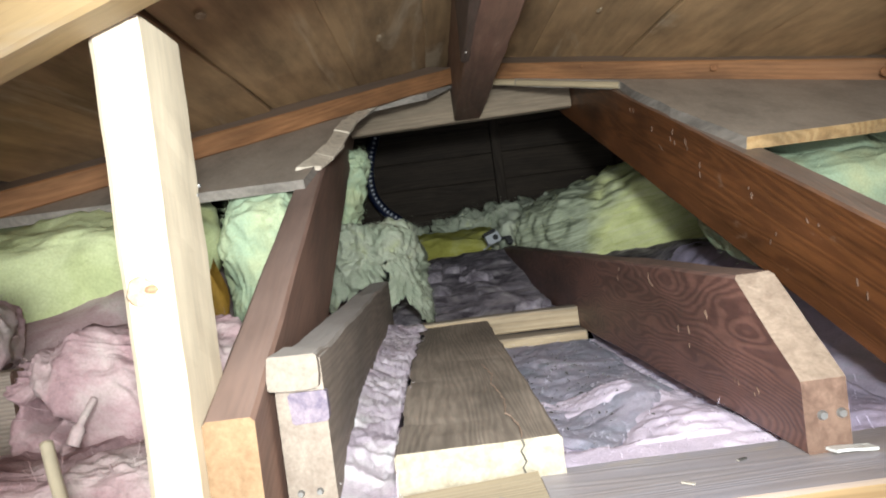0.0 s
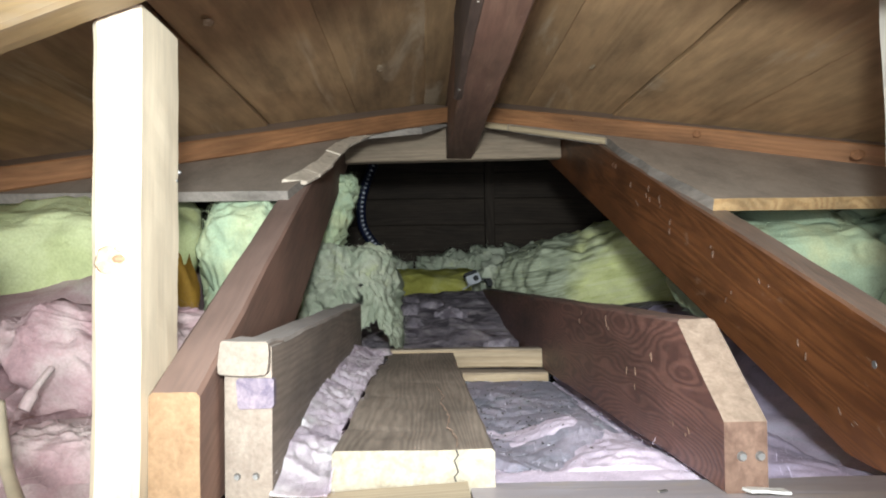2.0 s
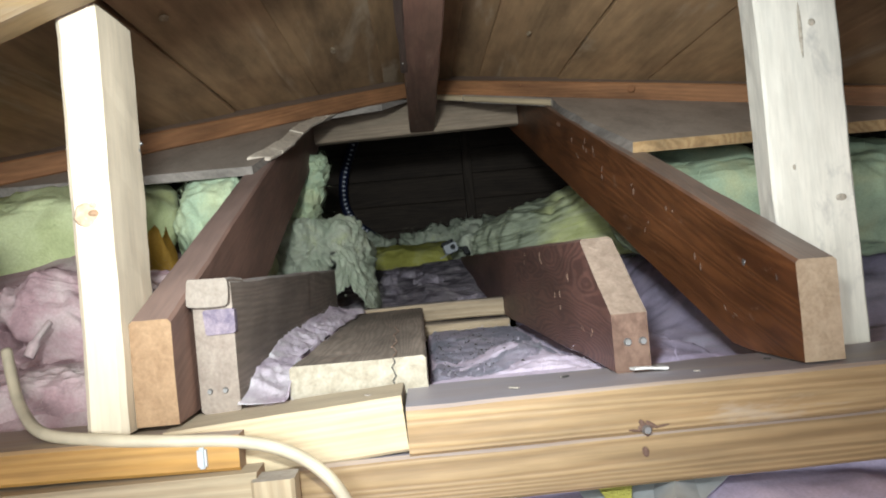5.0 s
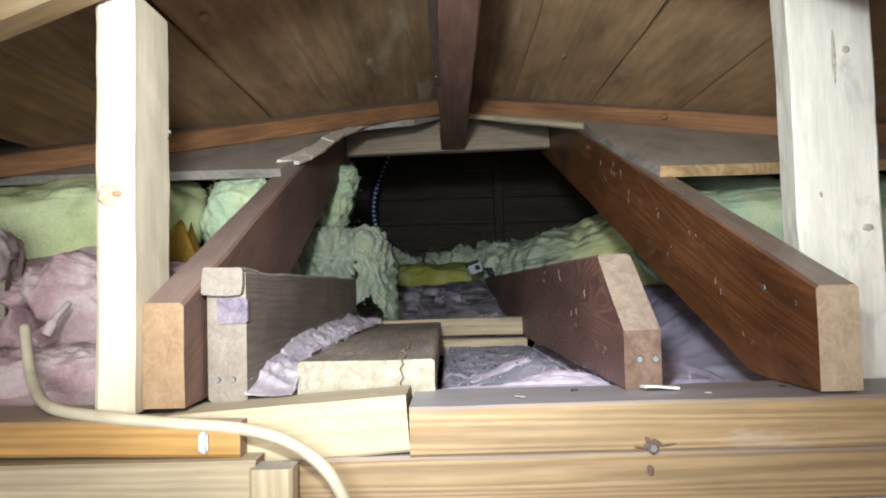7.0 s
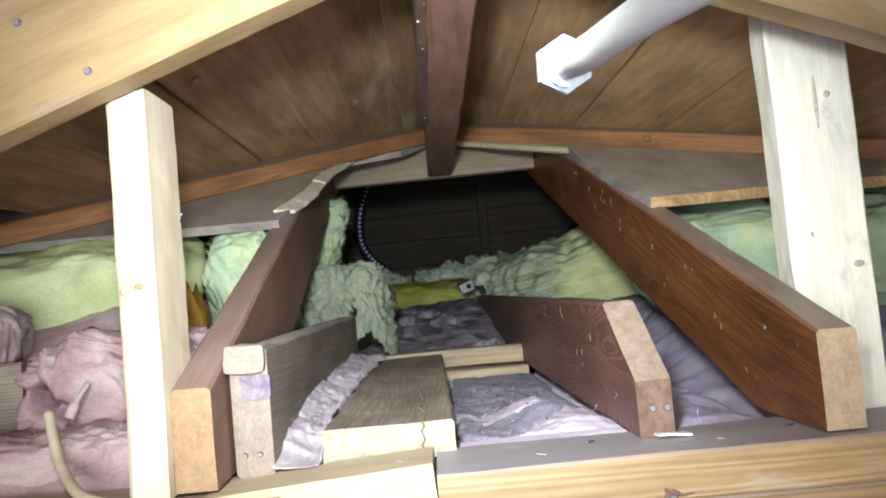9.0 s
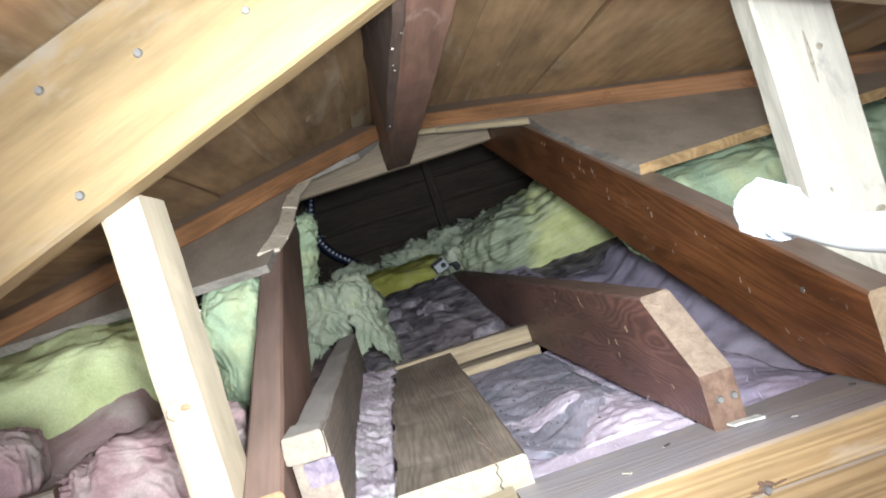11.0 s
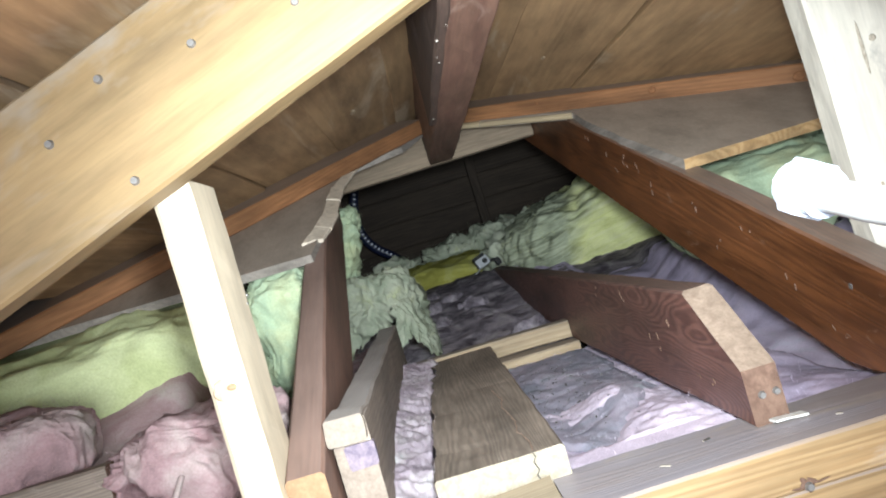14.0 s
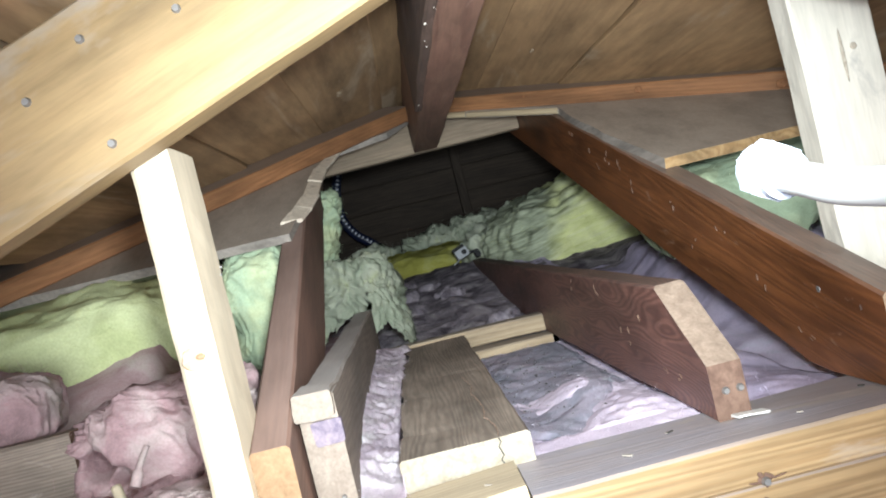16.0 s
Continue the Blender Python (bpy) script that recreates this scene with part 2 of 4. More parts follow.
PLASTER = rough_stuff("crumbled_plaster", [(0.30, (0.52, 0.50, 0.47)), (0.65, (0.74, 0.72, 0.70))], 90.0, 500.0)
STEEL = plain("nail_steel", (0.30, 0.29, 0.28), 0.45, 0.6, 0.4)
BLACK = plain("black_plastic", (0.02, 0.02, 0.022), 0.4)
SILVER = plain("silver_plastic", (0.55, 0.57, 0.60), 0.35, 0.3)
BEIGE = plain("beige_cable_sheath", (0.58, 0.50, 0.36), 0.45, 0, 0.25, 40)
WHITEP = plain("white_cable_sheath", (0.221, 0.221, 0.217), 0.45, 0, 0.12, 60)
CHROME = plain("translucent_white_nut", (0.170, 0.185, 0.213), 0.3, 0.1, 0.15)
NAVY = plain("navy_conduit", (0.020, 0.028, 0.075), 0.35)
GLINT = plain("pale_conduit_glint", (0.80, 0.84, 0.95), 0.3)
TAR = plain("black_pitch", (0.012, 0.011, 0.010), 0.7)
PAPER = plain("white_paper", (0.50, 0.53, 0.54), 0.45, 0, 0.3, 25)
INK = rough_stuff("purple_ink_wood", [(0.35, (0.12, 0.10, 0.14)), (0.65, (0.27, 0.22, 0.25))], 60.0, 500.0)
SPLINTER = plain("pale_splinter", (0.40, 0.28, 0.21), 0.8, 0, 0.4, 200)
SCUFF = plain("scuffed_wood", (0.15, 0.086, 0.056), 0.85, 0, 0.5, 300)
LITTER = plain("dark_litter", (0.05, 0.045, 0.04), 0.9)


# ---------------------------------------------------------------- builders
def part(name, bm, material, parent=None, label=""):
    me = bpy.data.meshes.new(name)
    bm.normal_update()
    bm.to_mesh(me)
    bm.free()
    for mat in material if isinstance(material, (list, tuple)) else [material]:
        me.materials.append(mat)
    ob = new(name, me)
    if parent:
        ob.parent = parent
    if label:
        ob["label"] = label
    return ob


def smooth(ob):
    for p in ob.data.polygons:
        p.use_smooth = True
    return ob


def basis(p0, p1, up):
    """A frame at p0 whose y runs to p1 and whose z leans to up."""
    y = (Vector(p1) - Vector(p0)).normalized()
    x = y.cross(Vector(up)).normalized()
    z = x.cross(y)
    return Matrix.Translation(p0) @ Matrix((x, y, z)).transposed().to_4x4()


def timber(name, p0, p1, w, h, mats, up=(0, 0, 1), cuts=(), wear=0.0012, edge=0.003, seg=24, parent=None, seed=0.0):
    """A beam from p0 to p1, the middle of its section; w across, h along up. cuts: planes (point, outward normal) that trim it."""
    m = basis(p0, p1, up)
    length = (Vector(p1) - Vector(p0)).length
    bm = bmesh.new()
    a, c = w / 2, h / 2
    prof = []
    for sx, sz, first in ((1, -1, 0), (1, 1, 1), (-1, 1, 0), (-1, -1, 1)):
        pts = [(sx * (a - edge), sz * c), (sx * a, sz * (c - edge))]
        prof += pts if first == 0 else pts[::-1]
    # walk along each side so that wear can bend it
    ring = []
    for i, p in enumerate(prof):
        q = prof[(i + 1) % len(prof)]
        n = 3 if (Vector(p) - Vector(q)).length > 2 * edge else 1
        ring += [(p[0] + (q[0] - p[0]) * k / n, p[1] + (q[1] - p[1]) * k / n) for k in range(n)]
    rings = []
    for k in range(seg + 1):
        y = length * k / seg
        row = []
        for x, z in ring:
            d = noise.noise_vector(Vector((x * 9 + seed, y * 7, z * 9 + seed * 2.3))) * wear
            d += noise.noise_vector(Vector((x * 60 + seed, y * 30, z * 60))) * wear * 0.5
            row.append(bm.verts.new((x + d.x, y + (d.y if 0 < k < seg else 0), z + d.z)))
        rings.append(row)
    n = len(ring)
    for k in range(seg):
        for i in range(n):
            bm.faces.new((rings[k][i], rings[k][(i + 1) % n], rings[k + 1][(i + 1) % n], rings[k + 1][i]))
    for row, flip in ((rings[0], True), (rings[-1], False)):
        f = bm.faces.new(row if not flip else row[::-1])
        f.material_index = 1
    bmesh.ops.recalc_face_normals(bm, faces=bm.faces[:])
    inv = m.inverted()
    for co, no, *index in cuts:
        r = bmesh.ops.bisect_plane(bm, geom=bm.verts[:] + bm.edges[:] + bm.faces[:], plane_co=inv @ Vector(co),
                                   plane_no=inv.to_3x3() @ Vector(no), clear_outer=True)
        rim = [e for e in r["geom_cut"] if isinstance(e, bmesh.types.BMEdge)]
        made = bmesh.ops.edgeloop_fill(bm, edges=rim)
        for f in made["faces"]:
            f.material_index = index[0] if index else 1
    bmesh.ops.recalc_face_normals(bm, faces=bm.faces[:])
    ob = part(name, bm, mats, parent)
    ob.matrix_basis = m if parent is None else parent.matrix_basis.inverted() @ m
    return ob


def under(parent, ob, m):
    """Sets a part at the world pose m under its thing."""
    ob.parent = parent
    ob.matrix_basis = parent.matrix_basis.inverted() @ m
    return ob


def nail(parent, at, normal, r=0.0035, name="nail"):
    bm = bmesh.new()
    bmesh.ops.create_cone(bm, cap_ends=True, segments=10, radius1=r, radius2=r * 0.7, depth=0.003)
    ob = part(name, bm, STEEL)
    return under(parent, ob, Matrix.Translation(at) @ Vector(normal).to_track_quat("Z", "Y").to_matrix().to_4x4())


def tube(name, pts, r, material, parent=None, sides=12, steps=8, ends=True):
    """A round cable through pts, smoothed."""
    P = [Vector(p) for p in pts]
    line = []
    for i in range(len(P) - 1):
        a, b, c, d = P[max(i - 1, 0)], P[i], P[i + 1], P[min(i + 2, len(P) - 1)]
        for k in range(steps):
            t = k / steps
            line.append(0.5 * ((2 * b) + (c - a) * t + (2 * a - 5 * b + 4 * c - d) * t * t + (3 * b - a - 3 * c + d) * t ** 3))
    line.append(P[-1])
    bm = bmesh.new()
    rows = []
    side = None
    for i, p in enumerate(line):
        y = (line[min(i + 1, len(line) - 1)] - line[max(i - 1, 0)]).normalized()
        side = (Vector((0.3, 0.1, 1)) if side is None else side)
        side = (side - y * side.dot(y)).normalized()
        o = y.cross(side)
        rr = r(i / (len(line) - 1)) if callable(r) else r
        rows.append([bm.verts.new(p + (side * math.cos(a) + o * math.sin(a)) * rr) for a in (2 * math.pi * k / sides for k in range(sides))])
    for u, v in zip(rows, rows[1:]):
        for k in range(sides):
            bm.faces.new((u[k], u[(k + 1) % sides], v[(k + 1) % sides], v[k]))
    if ends:
        bm.faces.new(rows[0][::-1])
        bm.faces.new(rows[-1])
    bmesh.ops.recalc_face_normals(bm, faces=bm.faces[:])
    return smooth(part(name, bm, material, parent)), line


def fuzz(parent, surface, count, length, material, seed, lift=0.6, label=""):
    """Loose glass fibres that stand off a surface given as triangles of world points."""
    rnd = random.Random(seed)
    bm = bmesh.new()
    for _ in range(count):
        p, n = rnd.choice(surface)
        t = Vector((rnd.gauss(0, 1), rnd.gauss(0, 1), rnd.gauss(0, 1)))
        t = (t - n * t.dot(n)).normalized() + n * rnd.random() ** 2 * lift
        L = length * (0.4 + rnd.random())
        s = t.cross(n)
        if s.length < 1e-4:
            continue
        s = s.normalized() * 0.00017
        q = p + Vector((rnd.gauss(0, 1), rnd.gauss(0, 1), rnd.gauss(0, 1))) * 0.004
        mid = q + t * L * 0.5 + n * L * 0.12
        end = q + t * L - n * L * 0.05
        a, b, c, d, e = (bm.verts.new(v) for v in (q - s, q + s, mid + s, mid - s, end))
        bm.faces.new((a, b, c, d))
        bm.faces.new((d, c, e))
    ob = part("fibre_fuzz", bm, material, parent, label)
    ob["kind"] = "stuff"
    return ob


def batt(name, centre, size, turn, material, seed, rough=0.13, n=40, power=0.6, fibres=1200, label="", fold=0.35, category="insulation", flen=0.02, flow=(1, 1, 1), strata=0.0, dents=()):
    """A torn lump of glass wool: a rounded block pushed about by noise at three scales, with creases."""
    m = pose(*centre, *turn)
    bm = bmesh.new()
    seen = {}
    sx, sy, sz = (0.5 * s for s in size)
    mean = min(size)
    surface = []

    def vert(p):
        key = tuple(round(c, 5) for c in p)
        if key in seen:
            return seen[key]
        d = Vector(p).normalized()
        q = Vector([math.copysign(abs(c) ** power, c) for c in d])
        q = q / max(1e-6, (abs(q.x) ** 4 + abs(q.y) ** 4 + abs(q.z) ** 4) ** 0.25)
        w = Vector((q.x * sx, q.y * sy, q.z * sz))
        s = Vector((seed * 3.7, seed * 1.3, -seed))
        k = noise.fractal(w * 7 + s, 0.8, 2.0, 3) * 1.2
        bent = w + noise.noise_vector(w * 12 + s) * 0.03
        bent = Vector((bent.x * flow[0], bent.y * flow[1], bent.z * flow[2]))
        crease = sum(h * (1 - 3 * abs(noise.noise(bent * f + s * f))) for f, h in ((15, 0.013), (34, 0.008), (75, 0.004), (160, 0.0018)))
        layers = 0.0
        if strata:
            level = Vector((w.x * 2.2, w.y * 2.2, w.z * 26 + 3.0 * noise.noise(w * 4 + s) + w.x * 5))
            layers = strata * (noise.noise(level + s) + 0.5 * noise.noise(level * 2.3 + s))
        w += d * (mean * rough * k + crease * fold + layers) + noise.noise_vector(bent * 45 + s) * 0.006 * fold
        for hx, hz, hr, deep in dents:
            if w.y < 0:
                w.y += deep * math.exp(-(((w.x - hx) ** 2 + (w.z - hz) ** 2) / hr ** 2) ** 2)
        seen[key] = bm.verts.new(w)
        surface.append((m @ w, (m.to_3x3() @ d).normalized()))
        return seen[key]

    g = [2 * k / n - 1 for k in range(n + 1)]
    for ax in range(3):
        for sgn in (-1, 1):
            for i in range(n):
                for j in range(n):
                    c = []
                    for u, v in ((g[i], g[j]), (g[i + 1], g[j]), (g[i + 1], g[j + 1]), (g[i], g[j + 1])):
                        p = [0, 0, 0]
                        p[ax], p[(ax + 1) % 3], p[(ax + 2) % 3] = sgn, u, v
                        c.append(vert(p))
                    bm.faces.new(c if sgn > 0 else c[::-1])
    ob = smooth(part(name, bm, material))
    ob.matrix_basis = m
    tagged(ob, label, category)
    if fibres:
        f = fuzz(None, surface, fibres, flen, material, int(seed * 100) + 7)
        under(ob, f, Matrix.Identity(4))
    return ob


LILAC = rough_stuff("pale_lilac_fibre", [(0.30, (0.550, 0.462, 0.540)), (0.46, (0.704, 0.605, 0.680)), (0.62, (0.792, 0.726, 0.756)), (0.78, (0.660, 0.748, 0.734))], 14.0, 350.0, bump=0.35, depth=0.003)

EDGED = wood("weathered_edge_wood", (0.30, 0.265, 0.23), (0.21, 0.18, 0.155), 160, 0.9, stain=0.4, streak=0.3)
TAN = wood("tan_block_wood", (0.46, 0.36, 0.24), (0.36, 0.26, 0.16), 190, 0.8, stain=0.5, dust=0.8, streak=0.5, dust_colour=(0.28, 0.24, 0.21))



def layered_wool(name):
    """Glass wool torn along its layers: clean yellow-green on one side, grey and dusty on the other."""
    m, nt, b = nodes_of(name)
    L = nt.links.new
    tc = nt.nodes.new("ShaderNodeTexCoord")
    sheets = node(nt, "ShaderNodeMapping", Scale=(1.2, 1.2, 9.0), Rotation=(0.0, 0.35, 0.2))
    L(tc.outputs["Object"], sheets.inputs["Vector"])
    lay = node(nt, "ShaderNodeTexNoise", Scale=6.0, Detail=6.0, Roughness=0.65, Distortion=1.2)
    L(sheets.outputs[0], lay.inputs["Vector"])
    big = node(nt, "ShaderNodeTexNoise", Scale=3.4, Detail=3.0, Distortion=0.7)
    L(tc.outputs["Object"], big.inputs["Vector"])
    fine = node(nt, "ShaderNodeTexNoise", Scale=260.0, Detail=3.0)
    L(tc.outputs["Object"], fine.inputs["Vector"])
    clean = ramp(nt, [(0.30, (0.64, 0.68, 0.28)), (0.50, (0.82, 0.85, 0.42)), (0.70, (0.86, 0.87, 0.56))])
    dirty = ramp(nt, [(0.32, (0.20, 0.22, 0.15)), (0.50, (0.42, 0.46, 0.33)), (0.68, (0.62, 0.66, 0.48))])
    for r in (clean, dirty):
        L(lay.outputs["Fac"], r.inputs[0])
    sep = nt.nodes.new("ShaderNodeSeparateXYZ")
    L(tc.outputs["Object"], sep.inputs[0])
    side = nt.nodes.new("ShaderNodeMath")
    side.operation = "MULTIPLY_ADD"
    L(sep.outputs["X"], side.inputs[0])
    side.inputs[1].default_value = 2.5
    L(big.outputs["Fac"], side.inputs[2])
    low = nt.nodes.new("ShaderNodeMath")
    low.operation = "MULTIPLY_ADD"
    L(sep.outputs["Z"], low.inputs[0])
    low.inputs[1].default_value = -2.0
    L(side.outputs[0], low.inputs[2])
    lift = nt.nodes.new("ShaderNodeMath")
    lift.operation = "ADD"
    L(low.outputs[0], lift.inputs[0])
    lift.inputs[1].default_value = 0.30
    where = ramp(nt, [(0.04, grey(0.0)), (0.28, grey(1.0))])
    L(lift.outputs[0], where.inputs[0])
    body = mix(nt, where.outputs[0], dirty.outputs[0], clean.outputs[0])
    s = ramp(nt, [(0.3, grey(0.84)), (0.65, grey(1.05))])
    L(fine.outputs["Fac"], s.inputs[0])
    body = mix(nt, 0.7, body, s.outputs[0], "MULTIPLY")
    L(body, b.inputs["Base Color"])
    b.inputs["Roughness"].default_value = 0.95
    b.inputs["Specular IOR Level"].default_value = 0.15
    bp = node(nt, "ShaderNodeBump", Strength=0.3, Distance=0.008)
    L(lay.outputs["Fac"], bp.inputs["Height"])
    L(bp.outputs[0], b.inputs["Normal"])
    return m


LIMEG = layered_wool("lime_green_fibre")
END_BEAM = endgrain("end_grain_beam", (0.40, 0.30, 0.205), (0.28, 0.20, 0.13))



# ---------------------------------------------------------------- old roof, cut open
SLOPE = 0.36


def old_z(y):
    """Top of the old rafters."""
    return 0.092 + SLOPE * (y + 0.086)


def old_rafter(name, x0, x1, y1, mats, label, seed):
    """A rafter of the old roof, birdsmouthed on the plate; x0 at its foot, x1 at its head."""
    drop = 0.070
    a, b = (x0, -0.30, old_z(-0.30) - drop), (x1, y1, old_z(y1) - drop)
    ob = timber(name, a, b, 0.038, 0.140, mats, cuts=[((0, -0.084, 0), (0, -1, 0))],
                seg=60, seed=seed)
    return tagged(ob, label, "rafter", "old roof rafters")


def seat(ob, y_end, z):
    """Planes off the foot of a rafter where it sits on the plate."""
    m = ob.matrix_basis
    inv = m.inverted()
    for v in ob.data.vertices:
        w = m @ v.co
        if w.z < z and w.y < y_end:
            w.z = z
            v.co = inv @ w


rafter_red = old_rafter("old_rafter", 0.371, 0.300, 2.3, [RED, END_BEAM], "red-brown stained old rafter with scratched side and sawn pale end", 1.0)
rafter_brown = old_rafter("old_rafter", -0.237, -0.315, 2.3, [BROWN, END_WARM], "dusty brown old rafter with dark varnished side", 2.0)
for r in (rafter_red, rafter_brown):
    seat(r, 0.10, 0.002)
for y, z in ((-0.045, 0.080), (-0.05, 0.045), (0.02, 0.095)):
    nail(rafter_red, (0.3475 - 0.03 * (y + 0.08), y, z), (-1, 0, 0.0), 0.005)


def slab(name, outline, lift, thick, mats, label, category, seed, front=-1):
    """A flat board lying on the old rafters, its outline given in plan; faces, then raw edges."""
    bm = bmesh.new()
    n = Vector((0, -SLOPE, 1)).normalized()
    pts, owner = [], []
    for i, (x, y) in enumerate(outline):
        x2, y2 = outline[(i + 1) % len(outline)]
        steps = max(1, int(math.hypot(x2 - x, y2 - y) / 0.03))
        for k in range(steps):
            t = k / steps
            d = noise.noise_vector(Vector((x + (x2 - x) * t, y + (y2 - y) * t, seed)) * 14) * 0.003
            pts.append((x + (x2 - x) * t + d.x, y + (y2 - y) * t + d.y))
            owner.append(i)
    low = [bm.verts.new(Vector((x, y, old_z(y) + lift))) for x, y in pts]
    high = [bm.verts.new(v.co + n * thick) for v in low]
    bm.faces.new(high)
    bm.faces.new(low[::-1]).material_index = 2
    for i in range(len(pts)):
        f = bm.faces.new((low[i], low[(i + 1) % len(pts)], high[(i + 1) % len(pts)], high[i]))
        f.material_index = 3 if owner[i] == front else 1
    bmesh.ops.recalc_face_normals(bm, faces=bm.faces[:])
    ob = part(name, bm, mats)
    return tagged(ob, label, category, kind="structure")


# third material blackens each underside, shade put into the sheathing's colour
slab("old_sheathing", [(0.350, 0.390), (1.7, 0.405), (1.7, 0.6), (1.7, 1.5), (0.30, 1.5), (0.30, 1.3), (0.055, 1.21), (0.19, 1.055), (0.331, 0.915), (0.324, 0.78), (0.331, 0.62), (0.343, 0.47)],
     0.003, 0.018, [SHEATH, EDGED, DARKW, EDGE], "grey dusty old roof sheathing with raw sawn edge", "sheathing", 1, 0)
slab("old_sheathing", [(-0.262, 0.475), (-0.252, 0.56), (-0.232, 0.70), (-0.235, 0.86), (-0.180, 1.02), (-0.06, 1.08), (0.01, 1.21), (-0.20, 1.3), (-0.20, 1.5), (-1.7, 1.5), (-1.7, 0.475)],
     0.003, 0.015, [SHEATH, EDGED, DARKW], "grey dusty old roof sheathing with broken edge", "sheathing", 2)

# pale broken chips along the torn edge, and the raw cut strips under the valley boards
CHIPS = [(-0.262, 0.535, 0.5), (-0.247, 0.600, -0.3), (-0.236, 0.665, 0.4), (-0.229, 0.765, -0.2), (-0.221, 0.865, 0.5), (-0.197, 0.965, 0.1), (-0.165, 1.040, 0.4), (-0.118, 1.095, 0.2)]
for i, ((xa, ya, sa), (xb, yb, sb)) in enumerate(zip(CHIPS, CHIPS[1:])):
    p0, p1 = Vector((xa, ya, old_z(ya) + 0.0165 + 0.0012 * (i % 2))), Vector((xb, yb - 0.002, old_z(yb) + 0.0165 + 0.0012 * (i % 2)))
    d = p1 - p0
    t = timber("broken_shingle_strip", p0 - d * 0.2, p1 + d * 0.2, 0.033 - 0.0025 * i + 0.004 * (i % 2), 0.006, [CHALK, CHALK], up=(0.25, -SLOPE, 1), wear=0.0025, edge=0.001, seg=14, seed=i * 3.7 + 3,
               cuts=[(p0, (sa, -1, 0)), (p1, (-sb, 1, 0))])
    tagged(t, "pale torn strip of roofing stuck on the rafter", "strip", "torn roofing strips")
for i, ((xa, ya), (xb, yb)) in enumerate((((0.333, 0.905), (0.150, 1.085)), ((0.148, 1.090), (0.075, 1.165)))):
    t = timber("cut_strip", (xa, ya, old_z(ya) + 0.014), (xb, yb, old_z(yb) + 0.014), 0.018, 0.013, [PALE, END_PALE], up=(0, -SLOPE, 1), seg=8, seed=i + 9)
    tagged(t, "pale freshly cut strip under the valley board", "strip", "cut strips")

# ---------------------------------------------------------------- new roof over it
APEX, PITCH, MIDX = 0.648, 0.377, 0.045


def valley(side):
    """A valley board lying on the old sheathing, its front edge showing."""
    pts = []
    for x in (0.035, 1.25):
        y = 1.19 - (0.90 if side > 0 else 0.97) * x
        n = Vector((0, -SLOPE, 1)).normalized()
        across = Vector((side * 0.70, 0.71, 0.71 * SLOPE)).normalized()
        p = Vector((MIDX + side * x, y, old_z(y) + 0.019)) + n * 0.019
        pts.append(p + across * 0.045)
    ob = timber("valley_board", pts[0], pts[1], 0.090, 0.038, [ORANGE, END_TAN], up=(0, -SLOPE, 1), seg=40, seed=5 + side)
    return tagged(ob, "orange-brown valley board with a dusty top", "board", "valley boards")


valleys = [valley(1), valley(-1)]


def knot(parent, at, normal, rx, ry, material, name="knot", turn=0.0, thick=0.0012):
    bm = bmesh.new()
    bmesh.ops.create_uvsphere(bm, u_segments=14, v_segments=8, radius=1.0)
    for v in bm.verts:
        v.co += noise.noise_vector(v.co * 1.7) * 0.15
        v.co = Vector((v.co.x * rx, v.co.y * ry, v.co.z * thick))
    ob = smooth(part(name, bm, material))
    return under(parent, ob, Matrix.Translation(at) @ Vector(normal).to_track_quat("Z", "Y").to_matrix().to_4x4() @ pose(0, 0, 0, 0, 0, turn))


KNOT = rough_stuff("knot_wood", [(0.35, (0.17, 0.075, 0.035)), (0.65, (0.32, 0.155, 0.075))], 90.0, 600.0, 0.7)
KNOTR = rough_stuff("roof_knot_wood", [(0.35, (0.34, 0.24, 0.15)), (0.65, (0.54, 0.44, 0.31))], 120.0, 500.0, 0.8)
KNOTW = rough_stuff("weathered_knot_wood", [(0.35, (0.26, 0.22, 0.17)), (0.65, (0.48, 0.43, 0.35))], 160.0, 600.0, 0.8)
KNOTL = rough_stuff("ringed_knot_wood", [(0.35, (0.24, 0.145, 0.085)), (0.65, (0.42, 0.28, 0.175))], 70.0, 600.0, 0.75)
KNOTP = rough_stuff("pale_knot_wood", [(0.35, (0.40, 0.275, 0.175)), (0.65, (0.56, 0.43, 0.31))], 90.0, 600.0, 0.7)

for x, y, z, r in ((0.472, 0.768, 0.449, 0.008), (0.661, 0.560, 0.372, 0.011), (0.27, 0.955, 0.52, 0.004)):
    knot(valleys[0], (x, y, z), (-0.70, -0.71, -0.1), r, r * 0.8, KNOT, "board_knot")
ridge = timber("ridge_board", (0.036, -1.5, 0.568), (0.036, 1.286, 0.568), 0.066, 0.166, [RIDGE, RIDGE], seg=60, wear=0.002, seed=4.0,
               cuts=[((0.036, 1.262, 0.485), (0, 0.75, -0.66))])
tagged(ridge, "dark red-brown ridge board with scuffed underside", "ridge board")
# added dark strip: the ridge board's left side in shade, by colour
shade_strip = timber("ridge_packing", (0.0045, -1.5, 0.562), (0.0045, 0.62, 0.562), 0.014, 0.158, [RIDGE_SHADE, RIDGE_SHADE], seg=50, wear=0.004, seed=14.0)
tagged(shade_strip, "dark brown strip added as the shaded side of the ridge board", "strip")
rnd = random.Random(8)
